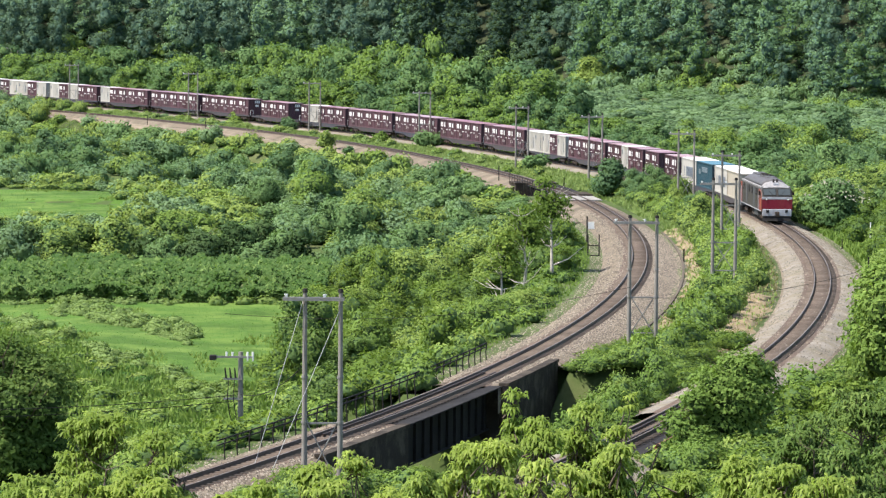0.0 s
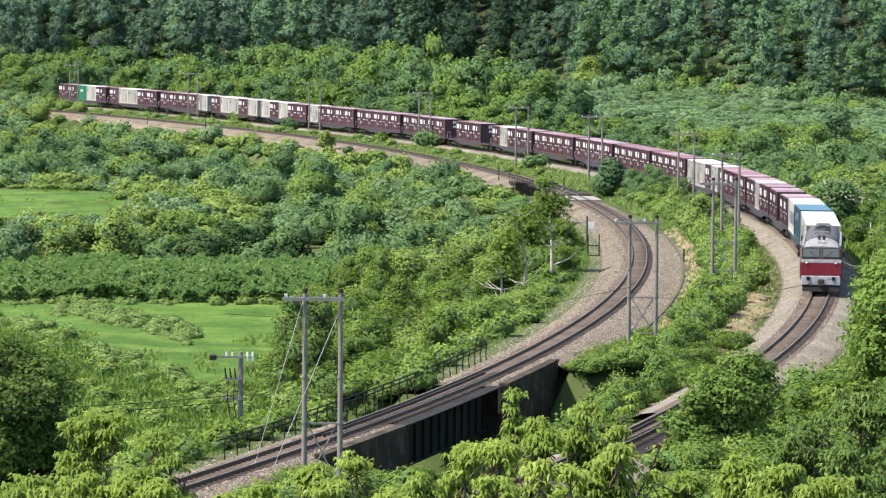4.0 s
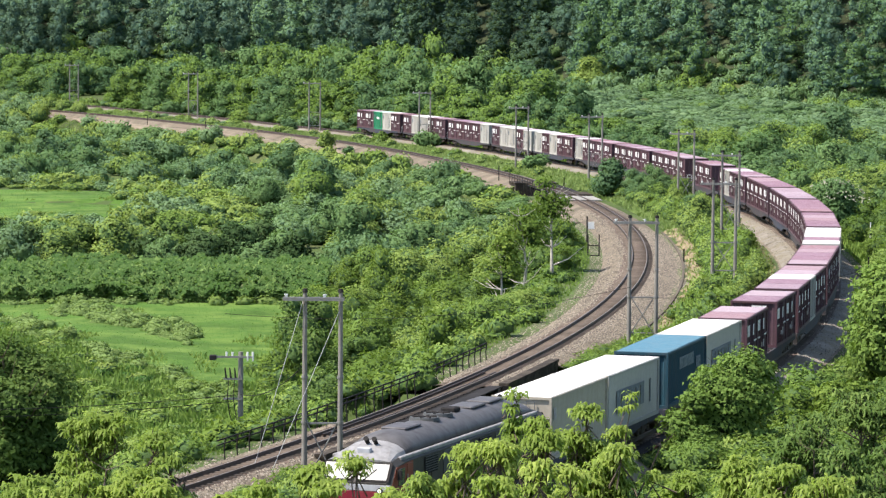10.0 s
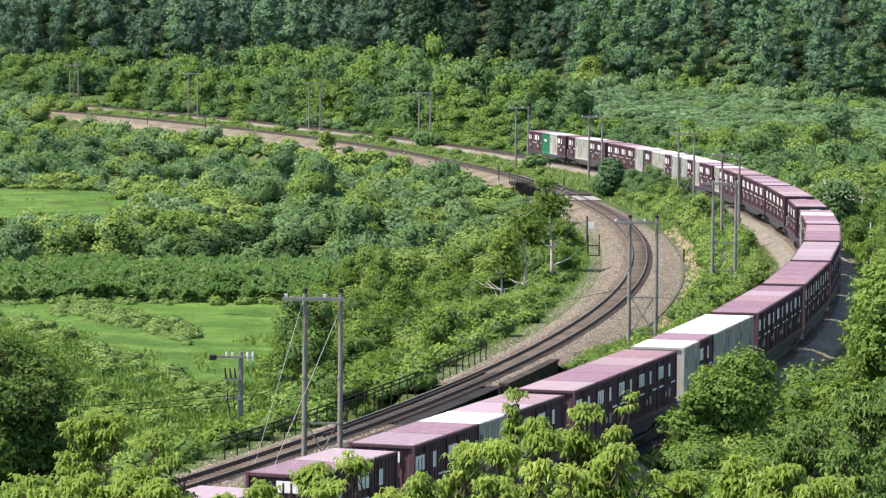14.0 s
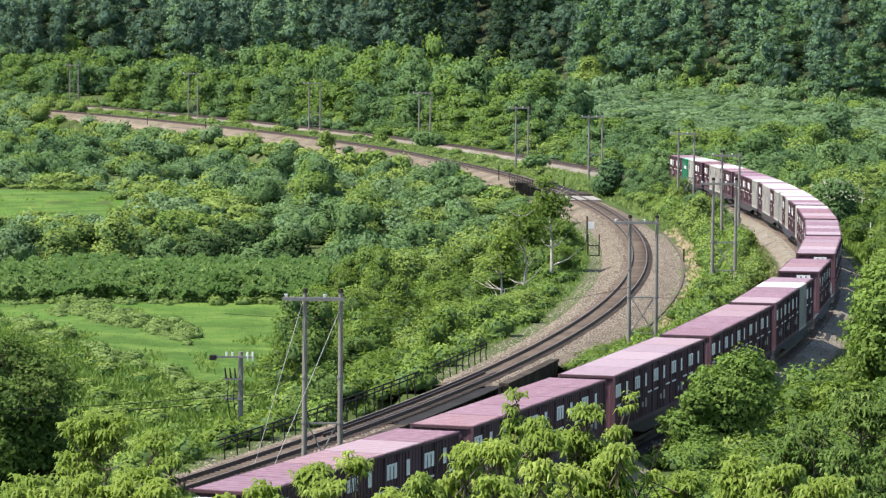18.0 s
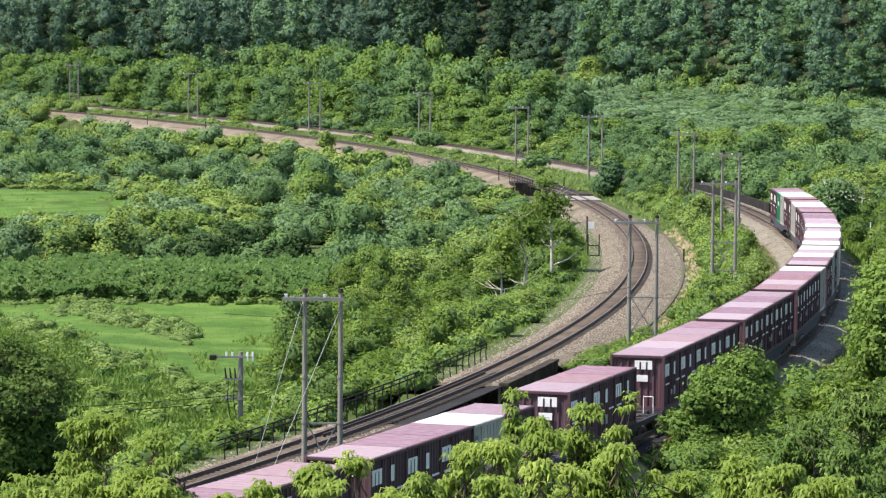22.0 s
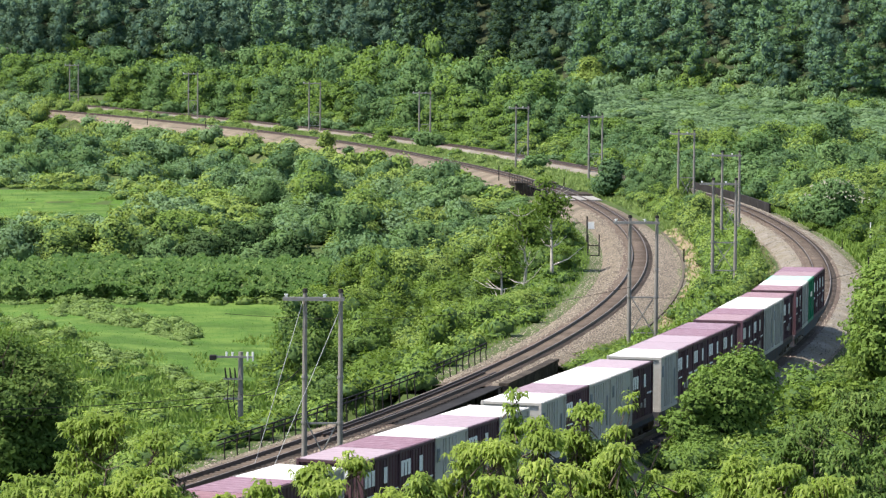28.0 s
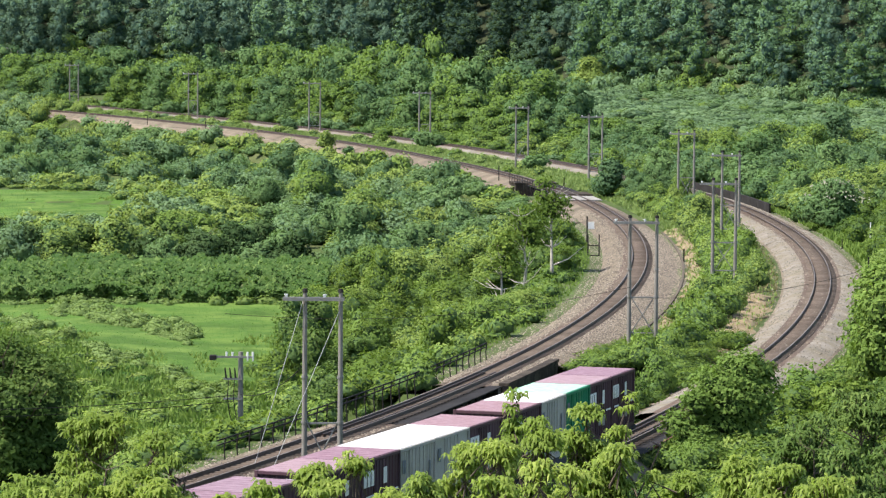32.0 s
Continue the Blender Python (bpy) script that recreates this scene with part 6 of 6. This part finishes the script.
# ---- poles and wires ----
def h_pole(xa, xb, y, height, label="pair of grey concrete poles joined by a crossarm"):
    top = empty("twin_pole", label, "utility pole", "twin poles along the line")
    z0 = float(min(ground_z(xa, y), ground_z(xb, y)))
    zt = float(track_z(y)) + height
    w = xb - xa
    for x in (0.0, w):
        bm = bmesh.new()
        rod(bm, (x, 0, -0.6), (x, 0, zt - z0), 0.135, 0.09, 12)
        p = part("pole", bm, M_POLE, top)
        bm = bmesh.new()
        rod(bm, (x, 0, zt - z0), (x, 0, zt - z0 + 0.16), 0.13, 0.10, 10)
        part("cap", bm, M_STEEL, p, "dark cap")
        for z in (0.42, 0.62):
            bm = bmesh.new()
            rod(bm, (x, 0, (zt - z0) * z), (x, 0, (zt - z0) * z + 0.1), 0.148, sides=12)
            part("band", bm, M_GALV, p)
    hz = zt - z0 - 0.28
    part("crossarm", boxes((-0.95, w + 0.15, -0.20, -0.12, hz - 0.07, hz + 0.07)), M_GALV, top)
    part("crossarm", boxes((-0.95, w + 0.15, 0.12, 0.20, hz - 0.07, hz + 0.07)), M_GALV, top)
    for x in (-0.8, w * 0.55):
        bm = bmesh.new()
        rod(bm, (x, 0, hz + 0.07), (x, 0, hz + 0.2), 0.05, 0.09, 8)
        part("insulator", bm, M_INSUL, top, "white insulator")
    lo, hi = (zt - z0) * 0.16, (zt - z0) * 0.42
    for z in (lo, hi):
        part("strut", boxes((0.1, w - 0.1, -0.04, 0.04, z - 0.04, z + 0.04)), M_GALV, top)
    for a, b in ((lo, hi), (hi, lo)):
        bm = bmesh.new()
        rod(bm, (0.12, 0.06 if a == lo else -0.06, a), (w - 0.12, 0.06 if a == lo else -0.06, b), 0.03, sides=6)
        part("brace", bm, M_GALV, top)
    top.location = (xa, y, z0)
    return top


for xa, xb, y in ((-5.85, -4.33, 158.0), (10.75, 12.3, 214.0), (19.0, 20.6, 262.0), (23.5, 24.95, 314.0), (23.2, 24.75, 368.0), (16.4, 17.9, 421.0), (8.8, 10.3, 455.0),
                  (-3.45, -1.9, 517.0), (-20.4, -18.7, 563.0), (-41.7, -40.2, 608.0), (-65.4, -63.9, 651.0), (-89.6, -88.2, 771.0)):
    h_pole(xa, xb, y, 7.2)


def cable(name, label, points, sag, r=0.018, material=None):
    """A hanging cable through points, sagging between them."""
    cu = bpy.data.curves.new(name, "CURVE")
    cu.dimensions, cu.bevel_depth, cu.bevel_resolution = "3D", r, 1
    cu.materials.append(material or M_STEEL)
    sp = cu.splines.new("POLY")
    pts = []
    for a, b in zip(points, points[1:]):
        for k in range(16):
            t = k / 16
            p = Vector(a).lerp(Vector(b), t)
            p.z -= sag * 4 * t * (1 - t)
            pts.append(p)
    pts.append(Vector(points[-1]))
    sp.points.add(len(pts) - 1)
    for q, p in zip(sp.points, pts):
        q.co = (*p, 1)
    return tagged(new(name, cu), label, "cable")


cable("guy_wire", "pale steel guy wire of a concrete pole", [(-5.85, 158, 8.0), (-8.0, 157.0, 0.5)], 0.0, 0.013, M_WIRE)
cable("guy_wire", "pale steel guy wire of a concrete pole", [(-4.33, 158, 7.4), (-7.2, 156.0, 0.5)], 0.0, 0.013, M_WIRE)
cable("power_cable", "black cable running from pole to pole", [(-5.85, 158, 5.0), (-10.1, 186, 0.6), (-34.0, 176, 1.0)], 0.5)
cable("power_cable", "black cable running from pole to pole", [(-10.1, 186, 0.3), (-34.0, 176, 0.6)], 0.5)
cable("power_cable", "black cable crossing the inner track", [(12.2, 213, 3.4), (26.0, 232, 3.6)], 0.5, 0.014)
cable("power_cable", "black cable crossing the inner track", [(10.75, 213, 4.0), (-12.0, 205, 3.0)], 0.9, 0.014)


def equipment_pole():
    """The pole with switchgear in the valley: crossarms, fuses, insulators, cables down to the ground."""
    top = empty("equipment_pole", "grey concrete pole with crossarms, fuses and ivy", "utility pole")
    h = 7.15
    bm = bmesh.new()
    rod(bm, (0, 0, -0.5), (0, 0, h), 0.17, 0.12, 12)
    part("pole", bm, M_POLE, top)
    for z, x0, x1 in ((h - 0.25, -1.3, 0.6), (h - 1.35, -0.85, 0.1), (h - 2.35, -0.85, 0.1)):
        part("crossarm", boxes((x0, x1, -0.2, -0.12, z - 0.05, z + 0.05)), M_GALV, top)
    for x in (-0.7, -0.4, 0.35, 0.62):
        bm = bmesh.new()
        rod(bm, (x, -0.16, h - (0.2 if x < 0 else 0.45)), (x, -0.16, h + 0.0), 0.04, 0.06, 8)
        part("insulator", bm, M_INSUL, top, "white insulator")
    for x in (-0.72, -0.48, -0.24):
        bm = bmesh.new()
        rod(bm, (x, -0.18, h - 1.3), (x - 0.06, -0.18, h - 0.78), 0.05, 0.03, 8)
        part("fuse", bm, M_STEEL, top, "dark fuse holder")
    part("switch_box", boxes((-1.55, -1.2, -0.35, 0.05, h - 0.4, h - 0.15), bevel=0.03), M_STEEL, top)
    for k, x in enumerate((-0.6, -0.3)):
        bm = bmesh.new()
        p = [Vector((x, -0.2, h - 1.4)), Vector((x - 0.05, -0.22, h - 2.4)), Vector((x + 0.1, -0.2, h - 3.3)), Vector((-0.05, -0.18, h - 4.3))]
        for a, b in zip(p, p[1:]):
            rod(bm, a, b, 0.022, sides=5)
        part("down_cable", bm, M_STEEL, top)
    rng = np.random.RandomState(3)
    n = 500
    a, z = rng.uniform(0, 6.28, n), rng.uniform(0, 1, n) ** 0.8 * 3.6
    r = 0.2 + rng.uniform(0, 0.35, n) * (1.2 - z / 4.2)
    c = np.stack([np.cos(a) * r, np.sin(a) * r, z], 1)
    v, f = leaf_tris(c, np.stack([np.cos(a), np.sin(a), np.full(n, 0.3)], 1), 0.2, rng)
    raw("ivy", v, f, L_DARK, top)
    top.location = (-10.1, 186, float(ground_z(-10.1, 186)))


equipment_pole()


# ---- lineside signs and posts ----
def board_sign():
    top = empty("lineside_sign", "white board on a steel post beside the inner track", "sign")
    bm = bmesh.new()
    rod(bm, (0, 0, -0.4), (0, 0, 2.6), 0.06, sides=8)
    part("post", bm, M_STEEL, top)
    part("board", boxes((0.08, 0.62, -0.03, 0.03, 1.5, 2.1), bevel=0.01), M_MARK, top, "white board")
    top.location = line_l.at(22, -3.9, -1.1)


def pipe_frame():
    top = empty("pipe_frame", "dark steel pipe frame on the embankment edge", "frame")
    for x in (0.0, 0.9):
        bm = bmesh.new()
        rod(bm, (x, 0, -0.5), (x, 0, 2.4), 0.05, sides=8)
        part("post", bm, M_STEEL, top)
    for z in (0.7, 1.5):
        bm = bmesh.new()
        rod(bm, (0, 0, z), (0.9, 0, z), 0.04, sides=6)
        part("bar", bm, M_STEEL, top)
    top.location = line_l.at(40, -4.1, -1.4)


board_sign()
pipe_frame()


def marker(line, s, side, h, r, material, label):
    top = empty("lineside_marker", label, "post", "lineside markers")
    bm = bmesh.new()
    rod(bm, (0, 0, -0.8), (0, 0, h), r, r * 0.9, 8)
    part("post", bm, material, top)
    bm = bmesh.new()
    rod(bm, (0, 0, h), (0, 0, h + 0.06), r * 1.25, sides=8)
    part("cap", bm, material, top)
    top.location = line.at(s, side, -0.7)


for s, side, h in ((24, 3.4, 0.75), (56, 3.6, 1.35), (-14, 4.0, 1.1), (96, 3.3, 0.7), (100, 2.9, 0.6), (106, 3.4, 0.6)):
    marker(line_r, s, side, h, 0.055, M_STEEL, "short dark post at the ballast edge")
marker(line_r, 28, 5.4, 2.4, 0.05, M_MARK, "white marker post among the shrubs")
for s, side, h in ((-262, -2.9, 1.5), (-238, -2.9, 1.6), (-72, 3.2, 1.1), (46, 3.5, 0.9), (-84, -2.2, 1.9)):
    marker(line_l, s, side, h, 0.06, M_STEEL, "short dark post at the ballast edge")


# ---- loose stones on the wide gravel shoulders ----
def gravel(line, s0, s1, side0, side1, n, seed, label):
    rng = np.random.RandomState(seed)
    s, a = rng.uniform(s0, s1, n), rng.uniform(side0, side1, n)
    open_ = ~((line is line_l) & (s > 134) & (s < 183) & (a > 1.7)) & ~(((s > 149) & (s < 169)) | ((s > -73) & (s < -49)) | ((line is line_r) & (s > 157) & (s < 176)))
    s, a = s[open_], a[open_]
    n = len(s)
    k = np.array([line.at(p, q, 0) for p, q in zip(s, a)])
    z = np.maximum(ground_z(k[:, 0], k[:, 1]), track_z(k[:, 1]) - np.interp(np.abs(a), (1.3, 1.75, 2.9, 3.9), (0.2, 0.24, 0.75, 1.05)))
    k[:, 2] = z
    r = rng.uniform(0.03, 0.075, n)[:, None]
    base = np.array([(1, 0, 0), (-0.5, 0.87, 0), (-0.5, -0.87, 0), (0, 0, 0.9)])
    t = rng.uniform(0, 6.28, n)
    rx = np.stack([np.cos(t), np.sin(t), np.zeros(n)], 1)
    ry = np.stack([-np.sin(t), np.cos(t), np.zeros(n)], 1)
    v = k[:, None, :] + r[:, :, None] * (base[None, :, 0:1] * rx[:, None, :] + base[None, :, 1:2] * ry[:, None, :] + base[None, :, 2:3] * UP)
    o = np.arange(n)[:, None, None] * 4
    f = (o + np.array([(0, 1, 3), (1, 2, 3), (2, 0, 3)])[None]).reshape(-1, 3)
    tagged(raw("gravel", v.reshape(-1, 3), f, M_STONE), label, "gravel", kind="stuff")


gravel(line_l, 10, 200, 1.0, 4.2, 34000, 4, "coarse grey gravel beside the inner track")
gravel(line_l, -20, 200, -3.9, -1.0, 9000, 5, "tan gravel on the embankment shoulder")
gravel(line_r, -40, 160, -3.6, 3.9, 12000, 6, "grey gravel beside the outer track")


# ---- the train runs in, slowing, along the outer line ----
def motions():
    for thing, back, seat in MOVING:
        walk(thing, [(float(t), line_r.stand(train_s(t) - back) @ seat) for t in range(0, 33)])


motions()
